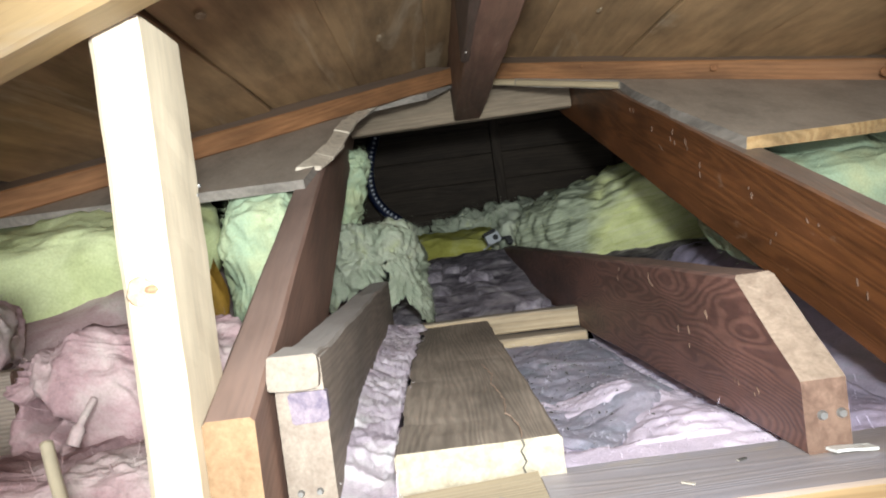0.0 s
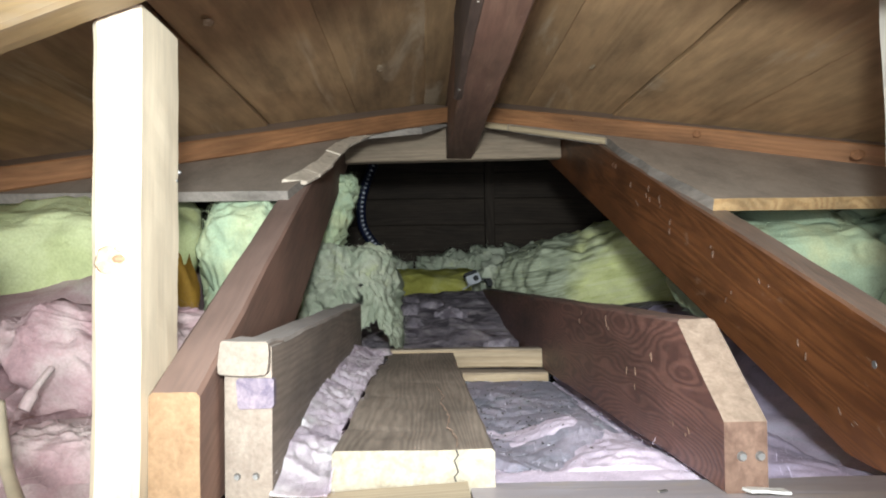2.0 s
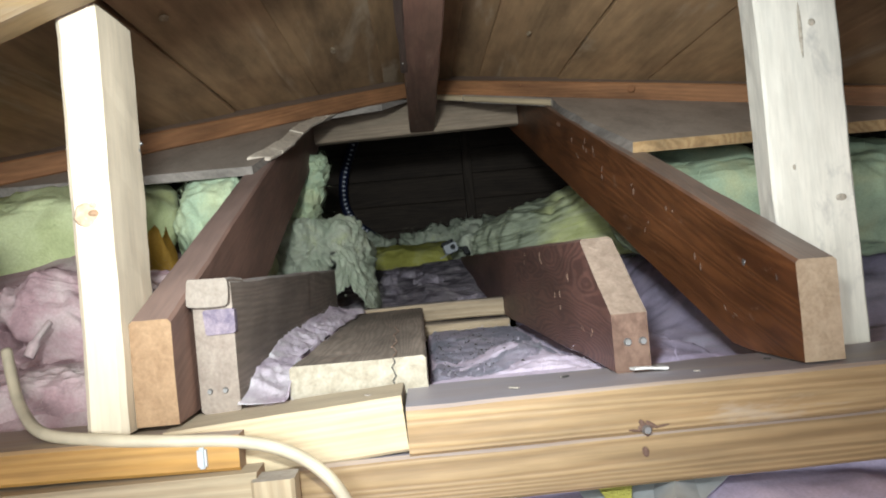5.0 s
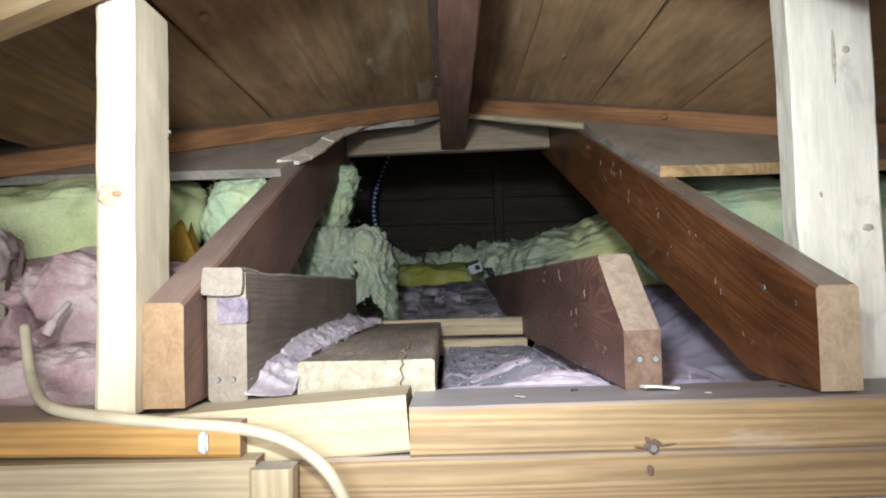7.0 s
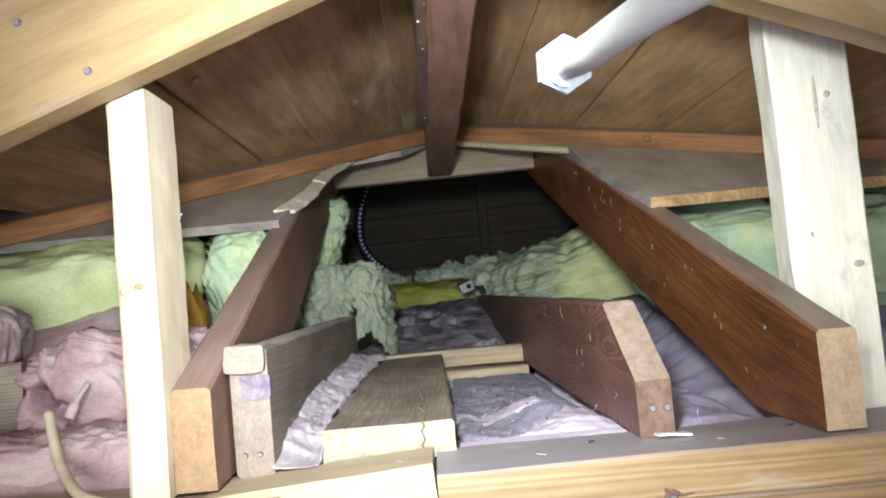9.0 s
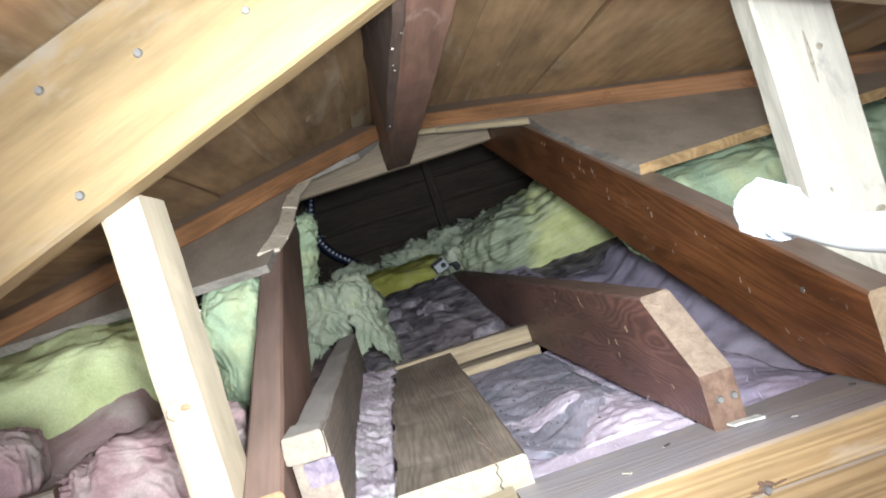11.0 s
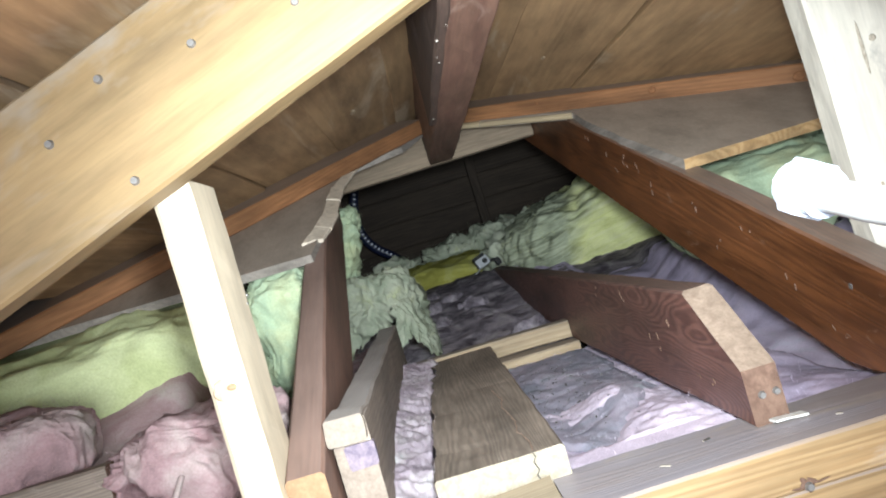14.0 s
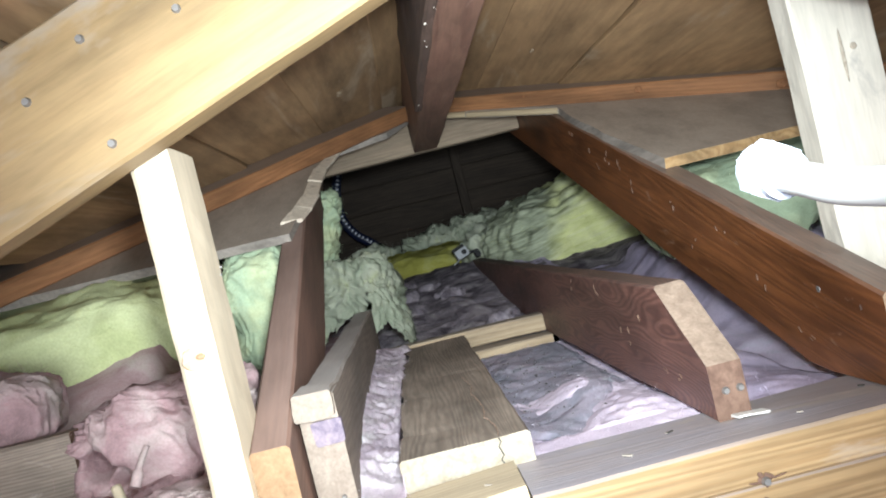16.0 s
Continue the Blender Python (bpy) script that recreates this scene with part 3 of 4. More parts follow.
for k in range(6):
    bm = bmesh.new()
    bmesh.ops.create_icosphere(bm, subdivisions=1, radius=0.0010 + 0.0014 * rnd.random())
    for v in bm.verts:
        v.co += noise.noise_vector(v.co * 300 + Vector((k, 0, 0))) * 0.0012
    under(shade_strip, part("lime_crumb", bm, END_GREY), Matrix.Translation((-0.001 + 0.012 * rnd.random(), 0.55 * rnd.random() ** 1.5, 0.482 + 0.002 * rnd.random())))
head = timber("header_beam", (-0.264, 1.310, 0.545), (0.306, 1.310, 0.553), 0.038, 0.125, [HEADER, END_PALE], seg=20, seed=6.0)
tagged(head, "pale dusty header board between the old rafters", "header")

for side in (-1, 1):
    def foot(d, y):
        return (MIDX + side * d, y, APEX - PITCH * d - 0.086)
    r = timber("roof_rafter", foot(0.022, -0.1265), foot(1.6, -0.1265), 0.038, 0.131, [YELLOW, END_PALE], up=(0, 0, 1), seg=60, seed=7 + side)
    tagged(r, "new yellow pine rafter with nail heads", "rafter", "new roof rafters")
    spots = [(-0.124, 0.488), (-0.215, 0.479), (-0.296, 0.472), (-0.349, 0.432), (-0.291, 0.384), (-0.52, 0.40), (-0.66, 0.31)] if side < 0 else [(0.25, 0.48), (0.40, 0.43), (0.55, 0.36)]
    for x, z in spots:
        nail(r, (x, -0.1465, z), (0, -1, 0), 0.0042)

# posts
post_l = timber("post", (-0.2812, -0.0565, 0.0), (-0.2812, -0.0565, 0.405), 0.0352, 0.089, [FRESH, END_PALE], up=(0, 1, 0), seg=30, wear=0.002, edge=0.005, seed=11.0,
                cuts=[((-0.282, -0.05, 0.3745), (-PITCH, 0, 1))])
tagged(post_l, "bright new wooden post with a torn knot", "post", "posts under the rafters")
knot(post_l, (-0.281, -0.1008, 0.194), (0.1, -1, 0), 0.013, 0.012, KNOTP, "knot", 0, 0.0022)
knot(post_l, (-0.277, -0.1018, 0.195), (0.1, -1, 0), 0.005, 0.0032, KNOTL, "knot", 0, 0.0022)
knot(post_l, (-0.272, -0.100, 0.203), (0.4, -1, 0.2), 0.008, 0.004, KNOTP, "torn_chip")
for z in (0.27, 0.262):
    nail(post_l, (-0.2645, -0.019 + (z - 0.262), z), (1, 0, 0), 0.0022)
post_r = timber("post", (0.426, 0.033, -0.06), (0.424, 0.033, 0.50), 0.088, 0.038, [WHITED, END_PALE], up=(0, 1, 0), seg=40, wear=0.002, seed=12.0)
tagged(post_r, "whitewashed pale wooden post with knots and scrapes", "post", "posts under the rafters")
for x, z, rx, ry in ((0.452, 0.154, 0.006, 0.004), (0.439, 0.342, 0.004, 0.004), (0.405, 0.19, 0.0016, 0.003)):
    knot(post_r, (x, 0.0137, z), (0, -1, 0), rx, ry, KNOTW)
knot(post_r, (0.426, 0.0137, 0.335), (0, -1, 0), 0.0022, 0.030, KNOTW, "scrape", 0, 0.0006)

# ---------------------------------------------------------------- plates and joists
plate_r = timber("top_plate", (-0.022, -0.044, -0.022), (1.5, -0.044, -0.022), 0.112, 0.044, [PLATE, END_PALE], seg=40, seed=21.0)
tagged(plate_r, "honey-coloured top plate with a dusty upper face", "plate", "wall plates")
plate_l = timber("top_plate", (-0.0235, -0.054, -0.0155), (-0.235, -0.054, -0.0285), 0.086, 0.050, [PALE, END_PALE], seg=14, seed=22.0)
tagged(plate_l, "short pale plate butted against the longer one", "plate", "wall plates")
plate_low = timber("lower_plate", (-0.135, -0.050, -0.0665), (1.5, -0.050, -0.0665), 0.096, 0.046, [PLATE, END_PALE], seg=40, seed=23.0)
tagged(plate_low, "pale yellow lower plate", "plate", "wall plates")
plate_o = timber("side_plate", (-0.165, -0.068, -0.020), (-1.5, -0.060, 0.0), 0.100, 0.030, [OCHRE, END_TAN], seg=30, seed=24.0)
tagged(plate_o, "orange stained side plate under a cable", "plate", "wall plates")
plate_q = timber("side_plate", (-0.150, -0.075, -0.056), (-1.5, -0.085, -0.050), 0.110, 0.040, [PALE, END_TAN], seg=30, seed=25.0)
tagged(plate_q, "pale side plate below the orange one", "plate", "wall plates")
block = timber("stub_block", (-0.135, -0.125, -0.13), (-0.135, -0.125, -0.041), 0.036, 0.03, [PALE, END_GREY], up=(0, 1, 0), seg=10, seed=26.0)
tagged(block, "small weathered stub block standing before the plate", "block")
# bolt in the plate
bolt = part("bolt_head", (lambda b: (bmesh.ops.create_cone(b, cap_ends=True, segments=9, radius1=0.0048, radius2=0.0032, depth=0.005), b)[1])(bmesh.new()), STEEL)
under(plate_r, bolt, Matrix.Translation((0.189, -0.1025, -0.040)) @ Vector((0, -1, 0)).to_track_quat("Z", "Y").to_matrix().to_4x4())

for dx, dz, rx, ry, turn in ((0.0, 0.001, 0.008, 0.004, 10), (-0.003, 0.004, 0.0025, 0.005, 30), (0.005, 0.003, 0.006, 0.0018, -35), (0.002, -0.004, 0.004, 0.002, 50), (-0.010, -0.001, 0.006, 0.0012, -8), (0.014, 0.001, 0.007, 0.0010, 8)):
    knot(plate_r, (0.189 + dx, -0.1004, -0.039 + dz), (0, -1, 0), rx, ry, END_BROWN, "knot", turn, 0.0010)
knot(plate_low, (0.187, -0.0984, -0.060), (0, -1, 0), 0.003, 0.005, END_BROWN, "knot", 10, 0.0010)
joist = timber("ceiling_joist", (0.2075, -0.40, 0.068), (0.160, 1.895, 0.068), 0.036, 0.136, [DARK, END_DUSTY, END_BROWN], seg=80, wear=0.0015, seed=31.0,
               cuts=[((0.2, -0.036, 0), (0, -1, 0), 2), ((0.2, -0.034, 0.0595), (0, -0.62, 0.785))])
tagged(joist, "dark brown joist with swirling grain and a slanted raw end", "joist", "ceiling joists")
for x in (0.197, 0.212):
    nail(joist, (x, -0.0375, 0.030), (0, -1, 0), 0.0042)
gj = timber("ceiling_joist", (-0.2035, -0.028, 0.062), (-0.204, 0.83, 0.065), 0.038, 0.128, [GREYJ, END_DUSK], seg=40, wear=0.002, seed=32.0)
tagged(gj, "grey weathered joist with an ink-stained end", "joist", "ceiling joists")
cap = timber("end_cap", (-0.2035, -0.036, 0.114), (-0.2035, 0.02, 0.114), 0.0395, 0.027, [GREYJ, END_CAP], seg=6, edge=0.0018, wear=0.004, seed=33.0, parent=gj)
ink = timber("ink_stain", (-0.1965, -0.0305, 0.087), (-0.1965, -0.02, 0.087), 0.030, 0.024, [INK, INK], seg=3, wear=0.0025, edge=0.002, seed=34.0, parent=gj)
for x in (-0.212, -0.197):
    nail(gj, (x, -0.0295, 0.020), (0, -1, 0), 0.003)

plank = timber("loose_plank", (-0.070, -0.004, 0.0145), (-0.0745, 0.80, 0.0135), 0.139, 0.037, [PLANK, END_PALE], seg=40, wear=0.0022, seed=41.0)
tagged(plank, "weathered grey-brown plank with a split and a pale sawn end", "plank")
# the split in the plank
pts, rnd = [], random.Random(5)
for k in range(26):
    y = -0.0045 + 0.012 * k * 1.15
    pts.append((-0.034 + 0.002 * math.sin(k * 0.7) + rnd.uniform(-0.0015, 0.0015) - 0.0003 * k, y))
bm = bmesh.new()
prev = None
for k, (x, y) in enumerate(pts):
    w = 0.0003 + 0.0009 * abs(math.sin(k * 1.3))
    z = 0.0343
    row = [bm.verts.new((x - w, y, z)), bm.verts.new((x, y, z + 0.0012)), bm.verts.new((x + w, y, z))]
    if prev:
        for i in (0, 1):
            bm.faces.new((prev[i], prev[i + 1], row[i + 1], row[i]))
    prev = row
crack = part("split", bm, SPLINTER)
under(plank, crack, Matrix.Identity(4))
bm = bmesh.new()
for k in range(8):
    a = [bm.verts.new((-0.034 + 0.002 * math.sin(k * 2.1) + s * 0.0007, -0.0062, 0.033 - 0.0046 * k)) for s in (-1, 1)]
    b = [bm.verts.new((-0.034 + 0.002 * math.sin((k + 1) * 2.1) + s * 0.0007, -0.0062, 0.033 - 0.0046 * (k + 1))) for s in (1, -1)]
    bm.faces.new(a + b)
under(plank, part("end_split", bm, LITTER), Matrix.Identity(4))

blk = timber("blocking", (-0.19, 0.822, 0.020), (0.166, 0.794, 0.022), 0.038, 0.036, [TAN, END_TAN], seg=14, seed=42.0)
tagged(blk, "pale blocking with a dusty top between the joists", "blocking", "blocking pieces")
blk2 = timber("blocking", (-0.19, 0.80, -0.018), (0.172, 0.765, -0.018), 0.060, 0.034, [TAN, END_TAN], seg=14, seed=43.0)
tagged(blk2, "yellowish lower blocking between the joists", "blocking", "blocking pieces")

LILACD = rough_stuff("lilac_fibre", [(0.30, (0.56, 0.47, 0.58)), (0.46, (0.70, 0.60, 0.72)), (0.62, (0.78, 0.67, 0.78))], 9.0, 350.0, bump=0.3, depth=0.004)
# pale scuffs on the stained sides: short ragged marks in clusters
def scuffs(beam, face_x, spots, seed):
    rnd = random.Random(seed)
    for y, z, spread, count, tilt in spots:
        for _ in range((count + 1) // 2):
            yy, zz = y + rnd.gauss(0, spread), z + rnd.gauss(0, spread * 0.6)
            long = rnd.uniform(0.002, 0.0065)
            knot(beam, (face_x(yy) - 0.0004, yy, zz), (-1, 0, 0), rnd.uniform(0.0002, 0.0006), long, SCUFF, "scratch", tilt + rnd.gauss(0, 14), 0.0009)


scuffs(rafter_red, lambda y: 0.352 - 0.0273 * (y + 0.3), ((0.612, 0.315, 0.011, 7, 20), (0.56, 0.30, 0.008, 5, -20), (0.70, 0.345, 0.010, 4, 10), (0.68, 0.315, 0.008, 4, 40), (0.52, 0.25, 0.010, 3, 0), (0.36, 0.205, 0.009, 5, 15), (0.30, 0.155, 0.010, 4, -25), (0.21, 0.165, 0.008, 3, 30), (0.06, 0.045, 0.012, 5, 50), (0.14, 0.095, 0.01, 3, 0), (0.82, 0.39, 0.012, 4, 0)), 3)
scuffs(joist, lambda y: 0.1899 - 0.0207 * (y + 0.4), ((0.31, 0.112, 0.010, 6, 0), (0.20, 0.06, 0.012, 5, 10), (0.09, 0.035, 0.012, 5, -10), (0.04, 0.03, 0.008, 3, 20), (0.46, 0.115, 0.012, 3, 0), (0.14, 0.088, 0.01, 3, 0)), 4)

# ---------------------------------------------------------------- insulation on the ceiling below


def bump_at(x, y, cx, cy, rx, ry, h):
    return h * math.exp(-((x - cx) / rx) ** 2 - ((y - cy) / ry) ** 2)


def floor_z(x, y):
    z = -0.075
    if y > -0.02:
        z = -0.035
    if y < -0.02:
        z = -0.108 - 0.03 * max(0.0, min(1.0, (-0.10 - y) / 0.15))
    if y > 0.80:
        z = -0.02 + 0.13 * min(1.0, (y - 0.80) / 1.1)
    if y > 0.0 and x < -0.27:
        rise = max(0.0, min(1.0, (y - 0.04) / 0.42)) ** 1.1
        z = max(z, 0.005 + 0.24 * rise * max(0.0, min(1.0, (-0.40 - x) / 0.08)))
    if y > 0.0 and x > 0.40:
        z = max(z, -0.03 + 0.12 * max(0.0, min(1.0, (y - 0.35) / 0.4)) * max(0.0, min(1.0, (x - 0.42) / 0.15)))
    if 0.0 < x < 0.37 and y > -0.02:
        z += 0.010 + 0.010 * math.exp(-((y - 0.04) / 0.09) ** 2)
    z += bump_at(x, y, -0.163, 0.33, 0.028, 0.42, 0.055)
    z += bump_at(x, y, 0.11, 0.28, 0.05, 0.08, 0.025) + bump_at(x, y, 0.06, 0.03, 0.07, 0.05, 0.016)
    z += bump_at(x, y, 0.13, 0.13, 0.08, 0.08, 0.022) - bump_at(x, y, 0.05, 0.17, 0.05, 0.10, 0.015)
    z += bump_at(x, y, 0.29, 0.35, 0.06, 0.25, 0.02)
    p = Vector((x, y, 0.3))
    z += (0.007 if 0.0 <= x <= 0.37 and y < 0.8 else 0.012) * noise.fractal(p * 9, 0.9, 2.0, 4) + 0.0022 * noise.fractal(p * 60, 0.9, 2.0, 3)
    if 0.0 <= x <= 0.37 and -0.02 < y < 0.06:
        z = min(z, -0.004 - 0.25 * max(0.0, 0.016 - y))
    return z


def fibre_floor(name, x0, x1, y0, y1, step, material, label, seed, fibres, flen=0.02):
    nx, ny = max(2, round((x1 - x0) / step)), max(2, round((y1 - y0) / step))
    bm = bmesh.new()
    grid, surface = [], []
    for j in range(ny + 1):
        row = []
        for i in range(nx + 1):
            x, y = x0 + (x1 - x0) * i / nx, y0 + (y1 - y0) * j / ny
            row.append(bm.verts.new((x, y, floor_z(x, y))))
            surface.append((row[-1].co.copy(), Vector((0, 0, 1))))
        grid.append(row)
    for j in range(ny):
        for i in range(nx):
            bm.faces.new((grid[j][i], grid[j][i + 1], grid[j + 1][i + 1], grid[j + 1][i]))
    ob = smooth(part(name, bm, material))
    tagged(ob, label, "insulation", kind="stuff")
    if fibres:
        fuzz(ob, surface, fibres, flen, material, seed)
    return ob


fibre_floor("insulation_bay", -0.186, -0.138, -0.01, 0.80, 0.005, PINK, "pale pink torn glass wool squeezed between joist and plank", 1, 1500, 0.014)
fibre_floor("insulation_bay", 0.000, 0.190, -0.01, 0.77, 0.004, LILACD, "soft lilac-pink glass wool between plank and joist", 2, 2500, 0.012)
fibre_floor("insulation_bay", 0.19, 0.37, -0.01, 2.0, 0.006, PURPLE, "lilac glass wool between joist and rafter", 3, 2500)
fibre_floor("insulation_bay", -0.24, 0.19, 0.81, 2.15, 0.007, GREYF, "dirty grey-purple glass wool with loose tufts", 4, 900)
fibre_floor("insulation_bay", -1.7, -0.225, -0.01, 1.4, 0.014, PINK, "dusty pink glass wool beside the rafter", 5, 1500)
fibre_floor("insulation_bay", 0.37, 1.7, -0.01, 1.4, 0.016, PURPLE, "lilac glass wool beyond the rafter", 6, 400)
fibre_floor("insulation_bay", -1.7, 1.7, -1.7, -0.02, 0.016, PURPLE, "lilac glass wool below the plates", 7, 400)
fibre_floor("insulation_bay", -1.7, 1.7, 1.35, 3.35, 0.03, GREYF, "dirty grey glass wool far back", 8, 600)

# a torn dusty layer lying over the lilac wool
def sheet_z(x, y):
    p = Vector((x, y, 1.7))
    puff = 0.016 * math.exp(-((x - 0.12) / 0.05) ** 2 - ((y - 0.27) / 0.10) ** 2) + 0.008 * math.exp(-((x - 0.06) / 0.03) ** 2 - ((y - 0.60) / 0.08) ** 2)
    sink = -0.012 * math.exp(-((x - 0.05) / 0.045) ** 2 - ((y - 0.30) / 0.12) ** 2)
    return -0.016 + puff + sink + 0.0035 * noise.fractal(p * 14, 0.9, 2.0, 3) + 0.0018 * noise.noise(p * 32 + noise.noise_vector(p * 20)) + 0.0012 * noise.fractal(p * 75, 0.9, 2.0, 3)


def torn_sheet():
    bm = bmesh.new()
    nu, nv = 60, 130
    rows, surface = [], []
    for j in range(nv + 1):
        v = j / nv
        row = []
        for i in range(nu + 1):
            u = i / nu
            y = 0.05 + 0.68 * v
            right = 0.100 + 0.085 * min(1.0, max(0.0, (y - 0.10) / 0.20)) + 0.006 * noise.noise(Vector((y * 40, 3, 0)))
            left = 0.004 + 0.07 * max(0.0, 1 - (y - 0.05) / 0.13) + 0.006 * noise.noise(Vector((y * 45, 9, 0)))
            x = left + (right - left) * u
            y += (1 - v) ** 6 * 0.010 * noise.noise(Vector((x * 60, 5, 0)))
            curl = 0.010 * (max(0.0, (u - 0.9) / 0.1) + max(0.0, (0.06 - u) / 0.06) + max(0.0, (0.02 - v) / 0.02))
            row.append(bm.verts.new((x, y, sheet_z(x, y) - curl)))
            surface.append((row[-1].co.copy(), Vector((0, -0.3, 1)).normalized()))
        rows.append(row)
    for a, b in zip(rows, rows[1:]):
        for i in range(nu):
            bm.faces.new((a[i], a[i + 1], b[i + 1], b[i]))
    bmesh.ops.solidify(bm, geom=bm.faces[:], thickness=0.007)
    ob = smooth(part("torn_wool_sheet", bm, DUSTY))
    tagged(ob, "torn blue-grey dusty layer of glass wool with dark crumbs", "insulation")
    fuzz(ob, surface, 700, 0.010, DUSTY, 77)


torn_sheet()

# litter on the wool
rnd = random.Random(21)
bm = bmesh.new()
for _ in range(170):
    x, y = min(0.17, abs(rnd.gauss(0.05, 0.05)) + 0.008), min(0.72, abs(rnd.gauss(0.40, 0.13)) + 0.05)
    r = rnd.uniform(0.0005, 0.0018)
    c = Vector((x, y, max(floor_z(x, y), sheet_z(x, y)) + 0.0015))
    a = rnd.uniform(0, 6.28)
    u, v = Vector((math.cos(a), math.sin(a), rnd.uniform(-0.4, 0.4))) * r * 1.8, Vector((-math.sin(a), math.cos(a), rnd.uniform(-0.4, 0.4))) * r * 0.7
    base = [bm.verts.new(c + p) for p in (u, v, -u, -v)]
    top = bm.verts.new(c + Vector((0, 0, r)))
    for i in range(4):
        bm.faces.new((base[i], base[(i + 1) % 4], top))
    bm.faces.new(base[::-1])
tagged(part("litter", bm, LITTER), "dark crumbs and splinters scattered on the wool", "litter", kind="stuff")
def spill():
    """Wool pushed up between joist and plank, ruffled where it laps over the plank's edge."""
    bm = bmesh.new()
    nu, nv = 34, 260
    rows, surface = [], []
    for j in range(nv + 1):
        v = j / nv
        y = -0.034 + 0.80 * v
        row = []
        lap = 0.010 * max(0.0, noise.noise(Vector((y * 16, 2, 0)))) + 0.022 * max(0.0, (v - 0.55) / 0.45) * (0.6 + noise.noise(Vector((y * 22, 7, 0)))) + 0.003 * noise.noise(Vector((y * 70, 4, 0)))
        for i in range(nu + 1):
            u = i / nu
            x = -0.1855 + (0.0475 + lap) * u
            high = 0.004 + 0.026 * min(1.0, max(0.0, (y + 0.03) / 0.30)) + 0.006 * v
            slope = 0.016 * (1 - u) ** 1.5
            p = Vector((x * 2.0, y, 0.4))
            ruffle = 0.008 * (1 - 2.2 * abs(noise.noise(Vector((x * 12, y * 24 + 1.2 * noise.noise(p * 9), 1))))) * (0.45 + 0.55 * u) + 0.002 * (1 - 2.2 * abs(noise.noise(Vector((x * 30, y * 60, 4)))))
            z = high + slope + ruffle + 0.009 * noise.noise(p * 11) + 0.003 * noise.fractal(p * 60, 0.9, 2.0, 3)
            if u > 0.9:
                z -= 0.010 * (u - 0.9) / 0.1
            if x > -0.139:
                z = max(z, 0.036)
            if j < 26:
                z = 0.0035 + (z - 0.0035) * (0.10 + 0.90 * (j / 26) ** 0.8)
            row.append(bm.verts.new((x, y + 0.004 * noise.noise(Vector((x * 80, y * 30, 2))), z)))
            surface.append((row[-1].co.copy(), Vector((0.3, -0.2, 1)).normalized()))
        rows.append(row)
    for a, b in zip(rows, rows[1:]):
        for i in range(nu):
            bm.faces.new((a[i], a[i + 1], b[i + 1], b[i]))
    bmesh.ops.solidify(bm, geom=bm.faces[:], thickness=0.005)
    ob = smooth(part("glass_wool_strip", bm, LILAC))
    tagged(ob, "pale lilac ruffled glass wool squeezed between joist and plank", "insulation")
    fuzz(ob, surface, 500, 0.010, LILAC, 78)


spill()
# batts
batt("glass_wool_batt", (-0.735, 0.50, 0.215), (0.62, 0.34, 0.17), (14, -4, 6), GREEN, 1.0, label="pale yellow-green glass wool batt tucked under the old sheathing", fibres=1500)
batt("glass_wool_batt", (-0.338, 0.585, 0.205), (0.115, 0.24, 0.215), (10, 0, 0), MINT, 2.0, label="mint-green glass wool batt beside the brown rafter", fold=0.5, n=50)
batt("glass_wool_batt", (0.515, 0.62, 0.205), (0.29, 0.34, 0.17), (18, 0, 0), MINT, 3.0, label="mint-green glass wool batt under the old sheathing", rough=0.12)
batt("glass_wool_batt", (0.84, 0.62, 0.185), (0.34, 0.34, 0.18), (18, 3, 0), MINT, 4.0, label="green glass wool batt under the old sheathing", rough=0.14)
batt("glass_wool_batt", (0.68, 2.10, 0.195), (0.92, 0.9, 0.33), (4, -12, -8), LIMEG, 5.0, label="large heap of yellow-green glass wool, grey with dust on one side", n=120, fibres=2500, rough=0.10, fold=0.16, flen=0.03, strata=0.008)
batt("glass_wool_batt", (0.31, 2.17, 0.13), (0.32, 0.4, 0.20), (0, -14, 10), PALEF, 5.5, label="grey-green torn glass wool heap", n=80, fibres=2500, rough=0.2, fold=0.7, flen=0.035, strata=0.010)
batt("glass_wool_batt", (-0.02, 2.40, 0.125), (0.46, 0.34, 0.15), (8, 0, 0), LIME, 6.0, label="yellow glass wool batt lying flat", rough=0.1)
for i, (x, y, z, s) in enumerate(((0.02, 2.72, 0.22, 0.20), (0.25, 2.66, 0.23, 0.24), (-0.22, 2.6, 0.19, 0.22), (0.45, 2.75, 0.25, 0.28), (0.12, 2.62, 0.2, 0.16))):
    batt("glass_wool_tuft", (x, y, z), (s, s * 0.8, 0.10), (0, 0, 40 * i), PALEF, 10.0 + i, label="dim green torn glass wool tuft", n=30, rough=0.4, fibres=700, flen=0.05, fold=1.6)
rnd = random.Random(12)
for i in range(9):
    x, y = rnd.uniform(-0.12, 0.13), rnd.uniform(0.95, 1.85)
    w = rnd.uniform(0.02, 0.06)
    batt("glass_wool_tuft", (x, y, floor_z(x, y) + 0.004), (w, w * 0.7, w * 0.3), (0, 0, 70 * i), GREYF, 30.0 + i, label="loose grey-purple glass wool tuft", n=22, rough=0.6, fibres=350, flen=0.018, fold=0.8)
# folded flap over the end of the grey joist
def along(stops, s):
    """Value at s of a line through (s, value...) stops."""
    for a, b in zip(stops, stops[1:]):
        if s <= b[0]:
            k = (s - a[0]) / (b[0] - a[0])
            k = k * k * (3 - 2 * k)
            return [p + (q - p) * k for p, q in zip(a[1:], b[1:])]
    return list(stops[-1][1:])


